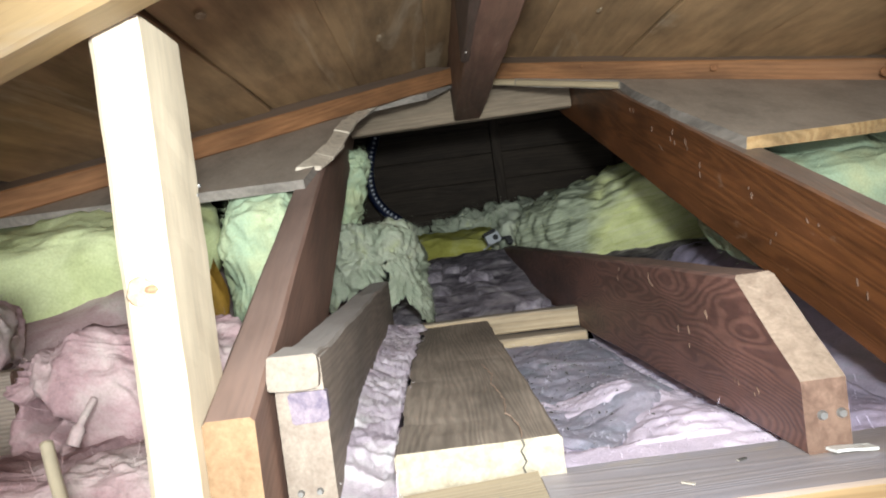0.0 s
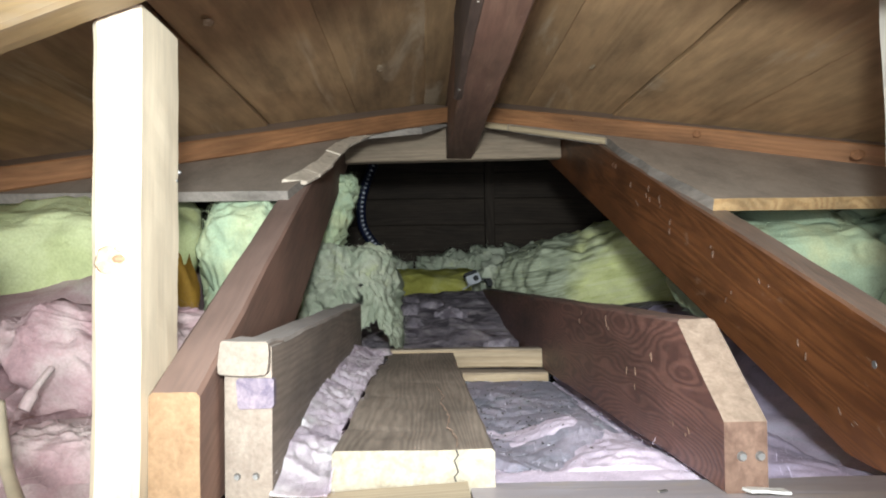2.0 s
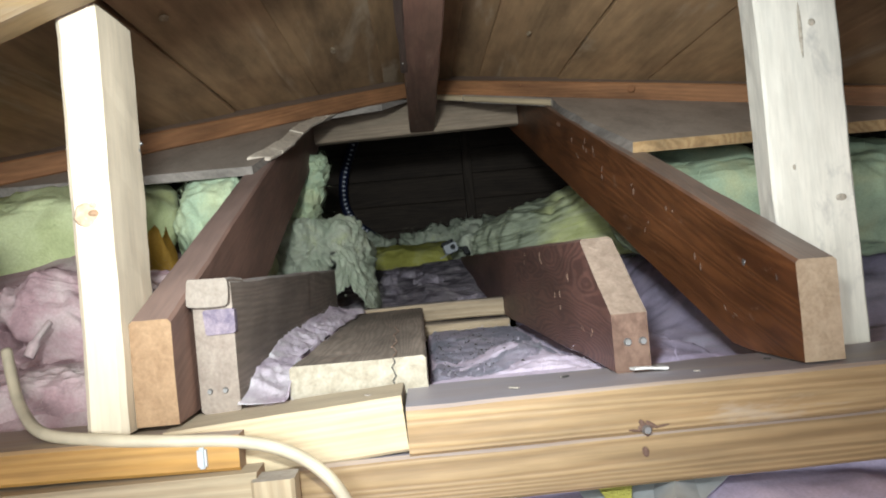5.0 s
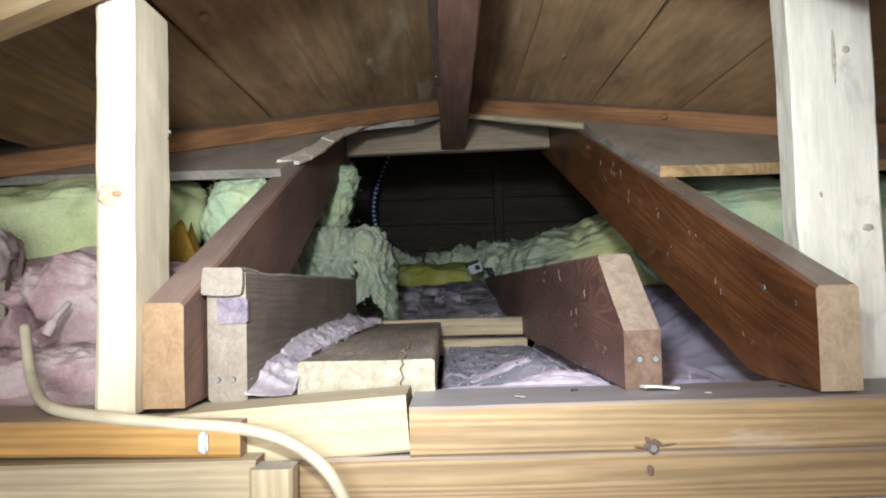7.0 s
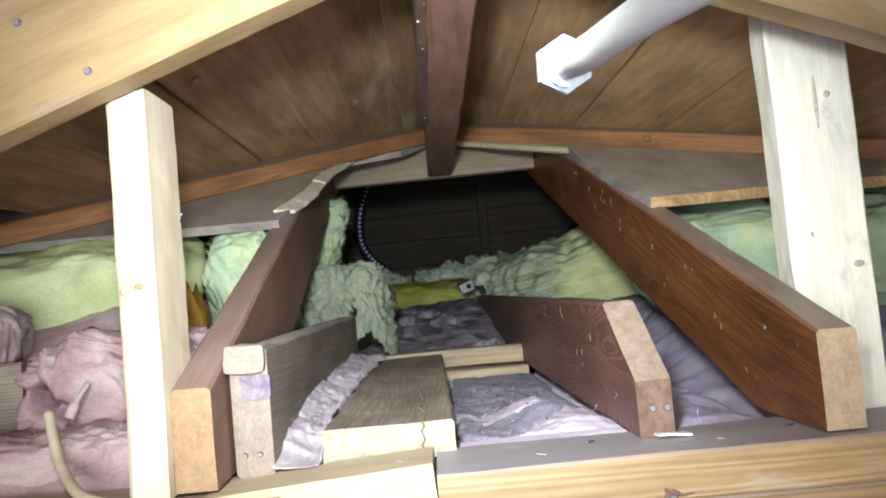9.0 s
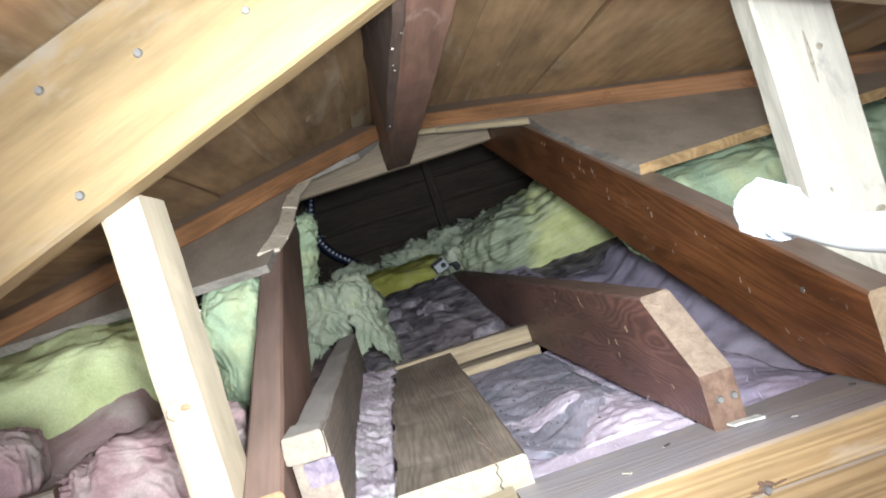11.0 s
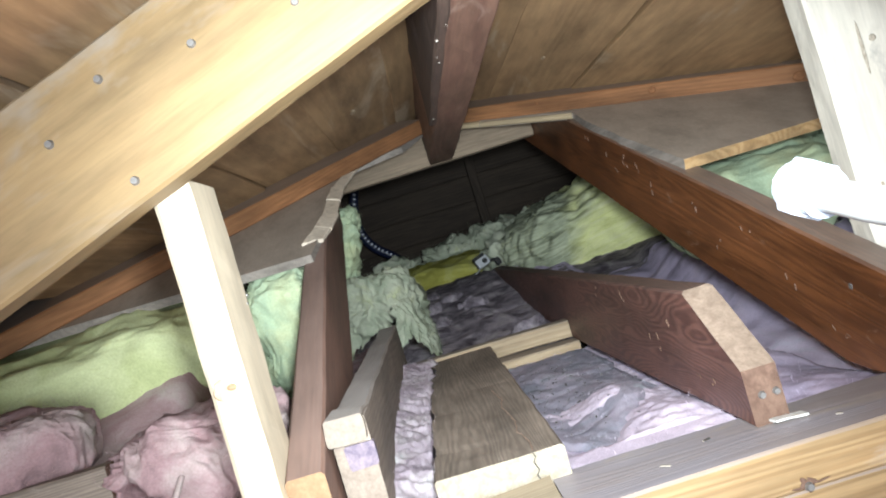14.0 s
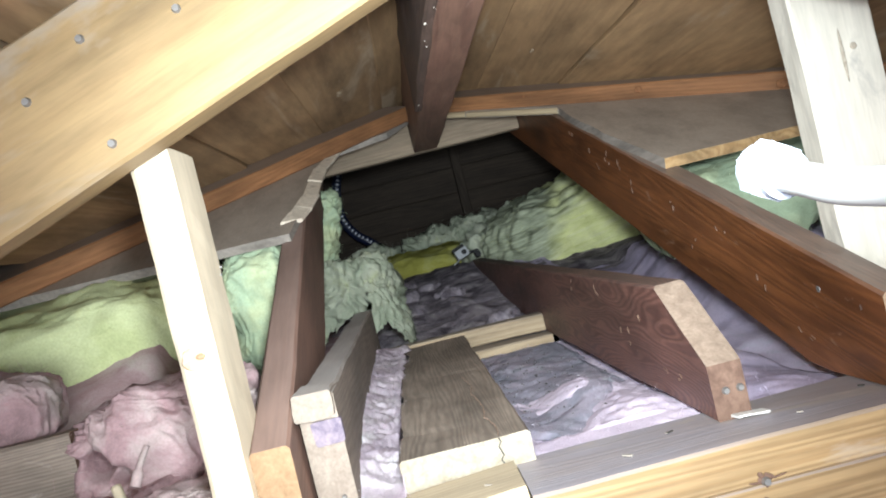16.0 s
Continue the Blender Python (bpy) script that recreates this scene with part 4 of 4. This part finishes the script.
def hanging_flap():
    """A crumpled flap folded over the joist's end: it comes forward over the top and hangs down in front and at the side."""
    rim = [(0.0, -0.315, 0.930, 0.215, 0.07), (0.15, -0.275, 0.900, 0.232, 0.10), (0.32, -0.225, 0.885, 0.238, 0.125), (0.45, -0.190, 0.868, 0.225, 0.080),
           (0.56, -0.165, 0.876, 0.216, 0.095), (0.63, -0.150, 0.888, 0.210, 0.075), (0.70, -0.138, 0.905, 0.192, 0.045), (0.82, -0.124, 0.960, 0.165, 0.030), (1.0, -0.122, 1.09, 0.13, 0.03)]
    bm = bmesh.new()
    nu, nv = 130, 80
    rows, surface = [], []
    for j in range(nv + 1):
        v = j / nv
        row = []
        for i in range(nu + 1):
            u = i / nu
            x, y, top, low = along(rim, u)
            low += 0.014 * noise.noise(Vector((u * 22, 1, 0))) + 0.007 * noise.noise(Vector((u * 70, 2, 0)))
            if v < 0.35:
                k = v / 0.35
                r = math.sin(k * math.pi / 2)
                p = Vector((-0.225 + (x + 0.225) * r, 1.06 + (y - 1.06) * r, 0.225 + (top - 0.225) * k ** 3 + 0.012 * math.sin(k * math.pi)))
            else:
                k = (v - 0.35) / 0.65
                p = Vector((x, y - 0.010 * math.sin(k * math.pi), top - (top - low) * k))
            out = Vector((p.x + 0.215, p.y - 1.0, p.z - 0.13)).normalized()
            q = p + noise.noise_vector(p * 14) * 0.02
            crumple = sum(h * (1 - 2.8 * abs(noise.noise(q * f + Vector((f, 0, 3))))) for f, h in ((12, 0.010), (25, 0.009), (55, 0.006), (120, 0.003)))
            p += out * crumple + noise.noise_vector(p * 90) * 0.002
            if p.y < 0.842 and p.x < -0.18:
                p.y = 0.842
            row.append(bm.verts.new(p))
            surface.append((p.copy(), out))
            if u > 0.68 or v > 0.93:
                surface.append((p.copy(), out))
        rows.append(row)
    for a, b in zip(rows, rows[1:]):
        for i in range(nu):
            bm.faces.new((a[i], b[i], b[i + 1], a[i + 1]))
    bmesh.ops.solidify(bm, geom=bm.faces[:], thickness=0.006)
    ob = smooth(part("glass_wool_flap", bm, PALEF))
    tagged(ob, "crumpled pale grey-green glass wool flap folded over the joist end", "insulation")
    fuzz(ob, surface, 2200, 0.009, PALEF, 79)


hanging_flap()
batt("glass_wool_flap", (-0.282, 1.21, 0.325), (0.050, 0.14, 0.19), (0, 14, 0), MINT, 8.3, label="mint glass wool strip squeezed against the rafter", rough=0.2, fold=1.0, n=50)
# pink clumps
batt("glass_wool_clump", (-0.69, 0.20, 0.165), (0.24, 0.14, 0.085), (0, 6, 10), PINK, 9.0, label="dirty pink rolled glass wool clump", rough=0.12, fold=0.4, n=60)
batt("glass_wool_clump", (-0.425, 0.20, 0.080), (0.21, 0.16, 0.12), (0, -4, 0), PINK, 9.3, label="pink glass wool clump with a burrowed hole", rough=0.15, fold=0.6, n=90, dents=((-0.062, 0.006, 0.016, 0.07), (-0.040, -0.012, 0.010, 0.05)))
batt("glass_wool_clump", (-0.48, 0.07, 0.010), (0.36, 0.13, 0.075), (0, 0, 0), PINK, 9.6, label="pale pink glass wool over the plate", rough=0.12, fold=0.45, n=70, fibres=2000)

# kraft facing hanging beside the rafter
bm = bmesh.new()
rows = []
for j in range(13):
    rows.append([bm.verts.new((-0.438 + 0.074 * i / 10 + 0.005 * math.sin(j * 0.9), 0.365 + 0.02 * math.sin(i * 0.7 + j * 0.3), 0.045 + (0.165 + 0.012 * math.sin(i * 1.3)) * j / 12)) for i in range(11)])
for a, b in zip(rows, rows[1:]):
    for i in range(10):
        bm.faces.new((a[i], a[i + 1], b[i + 1], b[i]))
bmesh.ops.solidify(bm, geom=bm.faces[:], thickness=0.003)
tagged(smooth(part("kraft_facing", bm, KRAFT)), "mustard-brown paper facing of a batt", "paper")

# half-buried board on the far side
t = timber("buried_board", (-0.90, 0.14, 0.075), (-0.515, 0.14, 0.075), 0.03, 0.105, [PLANK, END_BROWN], seg=12, seed=51.0)
tagged(t, "brown board half buried in glass wool", "board")

# ---------------------------------------------------------------- walls and roof that close the space


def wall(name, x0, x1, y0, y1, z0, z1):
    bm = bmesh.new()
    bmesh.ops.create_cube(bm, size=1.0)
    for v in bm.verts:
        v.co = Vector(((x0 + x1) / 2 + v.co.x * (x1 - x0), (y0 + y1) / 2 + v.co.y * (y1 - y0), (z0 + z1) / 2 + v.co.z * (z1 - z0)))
    ob = part(name, bm, DARKW)
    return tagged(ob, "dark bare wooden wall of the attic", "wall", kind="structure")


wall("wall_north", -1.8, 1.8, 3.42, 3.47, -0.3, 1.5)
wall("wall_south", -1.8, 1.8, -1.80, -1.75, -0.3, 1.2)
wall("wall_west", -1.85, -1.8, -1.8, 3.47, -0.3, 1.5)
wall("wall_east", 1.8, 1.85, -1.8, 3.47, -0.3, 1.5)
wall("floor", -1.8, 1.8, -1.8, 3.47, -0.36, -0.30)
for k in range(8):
    t = timber("wall_plank", (-1.75, 3.40, 0.10 + 0.145 * k), (1.75, 3.40, 0.10 + 0.145 * k), 0.02, 0.141, [DARKW, DARKW], seg=6, seed=60 + k, wear=0.003)
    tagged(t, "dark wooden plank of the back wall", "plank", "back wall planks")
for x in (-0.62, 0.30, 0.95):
    t = timber("wall_stud", (x, 3.355, -0.2), (x, 3.355, 1.3), 0.05, 0.07, [DARKW, DARKW], up=(0, 1, 0), seg=6, seed=70 + x)
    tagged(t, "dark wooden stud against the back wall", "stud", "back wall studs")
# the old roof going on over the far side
slab("old_roof", [(-1.8, 1.5), (1.8, 1.5), (1.8, 3.45), (-1.8, 3.45)], 0.003, 0.015, [DARKW, DARKW, DARKW], "dark underside of the old roof", "roof", 3)
slab("old_roof", [(-0.20, 1.335), (0.28, 1.335), (0.28, 1.5), (-0.20, 1.5)], 0.003, 0.015, [DARKW, DARKW, DARKW], "dark underside of the old roof", "roof", 4)

# ---------------------------------------------------------------- conduit, small camera, cables
conduit, line = tube("flexible_conduit", [(-0.20, 3.03, 0.98), (-0.255, 3.04, 0.86), (-0.313, 3.05, 0.735), (-0.355, 3.05, 0.625), (-0.371, 3.05, 0.53), (-0.362, 3.05, 0.437), (-0.316, 3.05, 0.357), (-0.255, 3.05, 0.302), (-0.215, 3.06, 0.262)], 0.024, NAVY, None, 12, 20)
tagged(conduit, "dark blue ribbed flexible conduit with painted pale highlights", "conduit")
# pale dots set along the conduit as painted highlights of its ribs
walked, due = 0.0, 0.0
for a, b in zip(line, line[1:]):
    walked += (b - a).length
    if walked < due or a.z < 0.27:
        continue
    due = walked + 0.021
    bm = bmesh.new()
    bmesh.ops.create_uvsphere(bm, u_segments=8, v_segments=5, radius=1.0)
    for v in bm.verts:
        v.co = Vector((v.co.x * 0.0085, v.co.y * 0.0055, v.co.z * 0.004))
    o = part("rib", bm, GLINT)
    side = (b - a).cross(Vector((0, 1, 0))).normalized()
    p = a + Vector((0, -0.0225, 0)) + side * 0.006
    under(conduit, o, basis(p, p + (b - a), (0, 1, 0)))



def box(name, m, size, material, parent=None, bevel=0.1):
    bm = bmesh.new()
    bmesh.ops.create_cube(bm, size=1.0)
    for v in bm.verts:
        v.co = Vector((v.co.x * size[0], v.co.y * size[1], v.co.z * size[2]))
    bmesh.ops.bevel(bm, geom=bm.edges[:], offset=min(size) * bevel, segments=2, affect="EDGES")
    ob = part(name, bm, material)
    if parent is None:
        ob.matrix_basis = m
    else:
        under(parent, ob, m)
    return ob


def disc(name, m, r, depth, material, parent, sides=20):
    bm = bmesh.new()
    bmesh.ops.create_cone(bm, cap_ends=True, segments=sides, radius1=r, radius2=r, depth=depth)
    return under(parent, part(name, bm, material), m)


cm = pose(0.108, 1.880, 0.170, -14, -18, 12)
gadget = box("action_camera", cm, (0.048, 0.026, 0.036), SILVER, None, 0.15)
tagged(gadget, "small silver action camera clipped to the joist end", "camera")
box("top_shell", cm @ pose(-0.004, 0.0, 0.021), (0.046, 0.03, 0.012), BLACK, gadget, 0.2)
disc("lens", cm @ pose(0.006, -0.0145, -0.002, 90), 0.0095, 0.006, BLACK, gadget)
box("lens_plate", cm @ pose(0.006, -0.0135, -0.002), (0.026, 0.002, 0.026), SILVER, gadget, 0.2)
box("mount_arm", cm @ pose(0.034, 0.0, -0.014, 0, 20, 0), (0.038, 0.014, 0.008), BLACK, gadget, 0.2)
box("mount_clip", cm @ pose(0.048, 0.0, -0.030), (0.02, 0.024, 0.03), BLACK, gadget, 0.2)
o, _ = tube("tether", [cm @ Vector(p) for p in ((-0.02, -0.012, -0.015), (-0.035, -0.02, -0.022), (-0.055, -0.03, -0.026))], 0.0025, SILVER, None, 6, 4)
under(gadget, o, Matrix.Identity(4))

wire, _ = tube("beige_cable", [(-0.43, 0.02, 0.075), (-0.415, 0.0, 0.045), (-0.392, -0.03, 0.022), (-0.345, -0.085, 0.006), (-0.281, -0.113, 0.0), (-0.224, -0.115, -0.006), (-0.167, -0.115, -0.012),
                                  (-0.125, -0.122, -0.022), (-0.094, -0.128, -0.042), (-0.076, -0.13, -0.070), (-0.068, -0.13, -0.11), (-0.07, -0.12, -0.16)], 0.0055, BEIGE)
tagged(wire, "beige sheathed cable drooping over the plate", "cable")
st = box("cable_staple", pose(-0.196, -0.118, -0.022), (0.008, 0.010, 0.018), PAPER, None, 0.25)
tagged(st, "white plastic cable staple", "staple")
plug, _ = tube("pipe_stub", [(-0.412, 0.075, 0.098), (-0.416, 0.055, 0.082), (-0.422, 0.045, 0.064)], lambda t: 0.0035 if t < 0.6 else 0.006, PINK)
tagged(plug, "dusty plastic pipe stub poking out of the wool", "pipe")

# coax cable hanging before the roof
COAX = [(0.045, -0.516, 0.243), (0.0445, -0.535, 0.2385), (0.0455, -0.56, 0.234), (0.055, -0.60, 0.232), (0.09, -0.66, 0.235), (0.16, -0.75, 0.26), (0.22, -0.9, 0.40)]
coax, cl = tube("white_coax_cable", COAX, 0.0055, WHITEP, None, 16)
tagged(coax, "white coax cable with a hex connector", "cable")
ax = (Vector(COAX[1]) - Vector(COAX[0])).normalized()
cmx = Matrix.Translation(COAX[0]) @ ax.to_track_quat("Z", "Y").to_matrix().to_4x4()
disc("hex_nut", cmx @ pose(0, 0, -0.001), 0.0105, 0.008, CHROME, coax, 6)
disc("nut_face", cmx @ pose(0, 0, -0.0055), 0.0088, 0.004, CHROME, coax, 20)
disc("collar", cmx @ pose(0, 0, 0.004), 0.0082, 0.010, CHROME, coax, 16)
disc("socket", cmx @ pose(0, 0, -0.0084), 0.0068, 0.001, PAPER, coax, 16)

# folded paper and a yellowed scrap below the plate
def paper_sheet(name, corners, faces, material, label):
    """A creased sheet: flat facets between its corners, thin, with slightly wavy edges."""
    bm = bmesh.new()
    vs = [bm.verts.new(c) for c in corners]
    for f in faces:
        bm.faces.new([vs[k] for k in f])
    bmesh.ops.subdivide_edges(bm, edges=bm.edges[:], cuts=3, use_grid_fill=True)
    for v in bm.verts:
        v.co += noise.noise_vector(v.co * 60) * 0.0012
    bmesh.ops.recalc_face_normals(bm, faces=bm.faces[:])
    bmesh.ops.solidify(bm, geom=bm.faces[:], thickness=0.0006)
    return tagged(part(name, bm, material), label, "paper", "paper scraps")


SHEET = [(0.129, -0.03, -0.1), (0.136, -0.094, -0.109), (0.183, -0.114, -0.108), (0.227, -0.112, -0.104), (0.289, -0.052, -0.096), (0.244, -0.049, -0.094), (0.211, -0.04, -0.095), (0.219, -0.069, -0.088), (0.2, -0.13, -0.094)]
paper_sheet("torn_paper", SHEET, ((0, 1, 6), (1, 2, 6), (2, 8, 7, 6), (2, 3, 8), (8, 3, 5, 7), (3, 4, 5)), PAPER, "folded white paper sheet with a raised crease")
paper_sheet("torn_paper", [(0.145, -0.070, -0.0945), (0.150, -0.105, -0.101), (0.166, -0.112, -0.103), (0.178, -0.075, -0.0935)], ((0, 1, 2, 3),), LIME, "yellowed scrap of facing tucked under the plate")
paper_sheet("torn_paper", [(0.055, -0.088, -0.096), (0.050, -0.118, -0.103), (0.082, -0.120, -0.104), (0.075, -0.090, -0.095)], ((0, 1, 2, 3),), PAPER, "small torn white paper scrap")
rnd = random.Random(33)
for k in range(14):
    bm = bmesh.new()
    bmesh.ops.create_icosphere(bm, subdivisions=1, radius=0.0012 + 0.0016 * rnd.random())
    y = 0.40 + 0.16 * rnd.random()
    under(rafter_brown, part("lime_crumb", bm, CHALK), Matrix.Translation((-0.246 - 0.03 * y + rnd.uniform(-0.016, 0.016), y, old_z(y) + 0.0005)))
for k, (x, y) in enumerate(((-0.205, -0.075), (0.075, -0.06), (0.13, -0.03), (0.25, -0.062), (0.33, -0.035), (-0.06, -0.06))):
    z = 0.0011 if x > -0.02 else 0.0102 + 0.063 * (x + 0.0235)
    a = rnd.uniform(-0.8, 0.8)
    s = 0.005 + 0.006 * rnd.random()
    t = timber("wood_chip", (x, y, z), (x + s * math.cos(a), y + s * math.sin(a), z), 0.003, 0.0012, [END_GREY if k % 2 else LITTER, END_GREY], edge=0.0003, seg=4, wear=0.0015, seed=90 + k)
    tagged(t, "small loose chip lying on the plate", "wood chip", "chips on the plate")
# chalk crumb by the joist foot
crumb = timber("plaster_crumb", (0.197, -0.044, 0.0010), (0.230, -0.040, 0.0010), 0.014, 0.0024, [PLASTER, PLASTER], edge=0.0005, seg=20, wear=0.006, seed=99.0)
tagged(crumb, "crumbled white plaster at the joist foot", "plaster")

# ---------------------------------------------------------------- roof boards, last
roof = new("roof_deck", None)
tagged(roof, "brown weathered roof boards with open joints", "roof", kind="structure")
EDGES_L = [0.022, 0.100, 0.257, 0.422, 0.585, 0.76, 0.93, 1.10, 1.28, 1.46, 1.64, 1.83]
EDGES_R = [0.022, 0.085, 0.152, 0.322, 0.475, 0.64, 0.80, 0.97, 1.13, 1.30, 1.47, 1.64, 1.83]
for side, edges in ((-1, EDGES_L), (1, EDGES_R)):
    for k, (a, b) in enumerate(zip(edges, edges[1:])):
        d = (a + b) / 2
        lift = 0.011 + 0.0040 * ((k * 7) % 3)
        up = (side * PITCH, 0, 1)
        z = APEX - PITCH * d + lift
        ob = timber("roof_plank", (MIDX + side * d, -1.75, z), (MIDX + side * d, 2.0, z), (b - a) * 1.068 + 0.001, 0.02, [ROOF, END_GREY], up=up, seg=40, wear=0.0025, edge=0.002, seed=80 + k + 30 * side,
                    cuts=[((0, 1.0, old_z(1.0) + 0.022), (0, SLOPE, -1))] if d < 0.75 else [((0, 0.43, 0), (0, 1, 0))])
        ob.parent = roof

for at, side, rx, ry in (((-0.139, 0.762), -1, 0.022, 0.006), ((-0.33, 0.30), -1, 0.012, 0.007), ((0.26, 0.72), 1, 0.014, 0.004)):
    x, y = at
    d = abs(x - MIDX)
    k = knot(roof, (x, y, APEX - PITCH * d + 0.0005), (-side * PITCH, 0, -1), rx, ry, KNOTR, "roof_knot", 0, 0.0006)
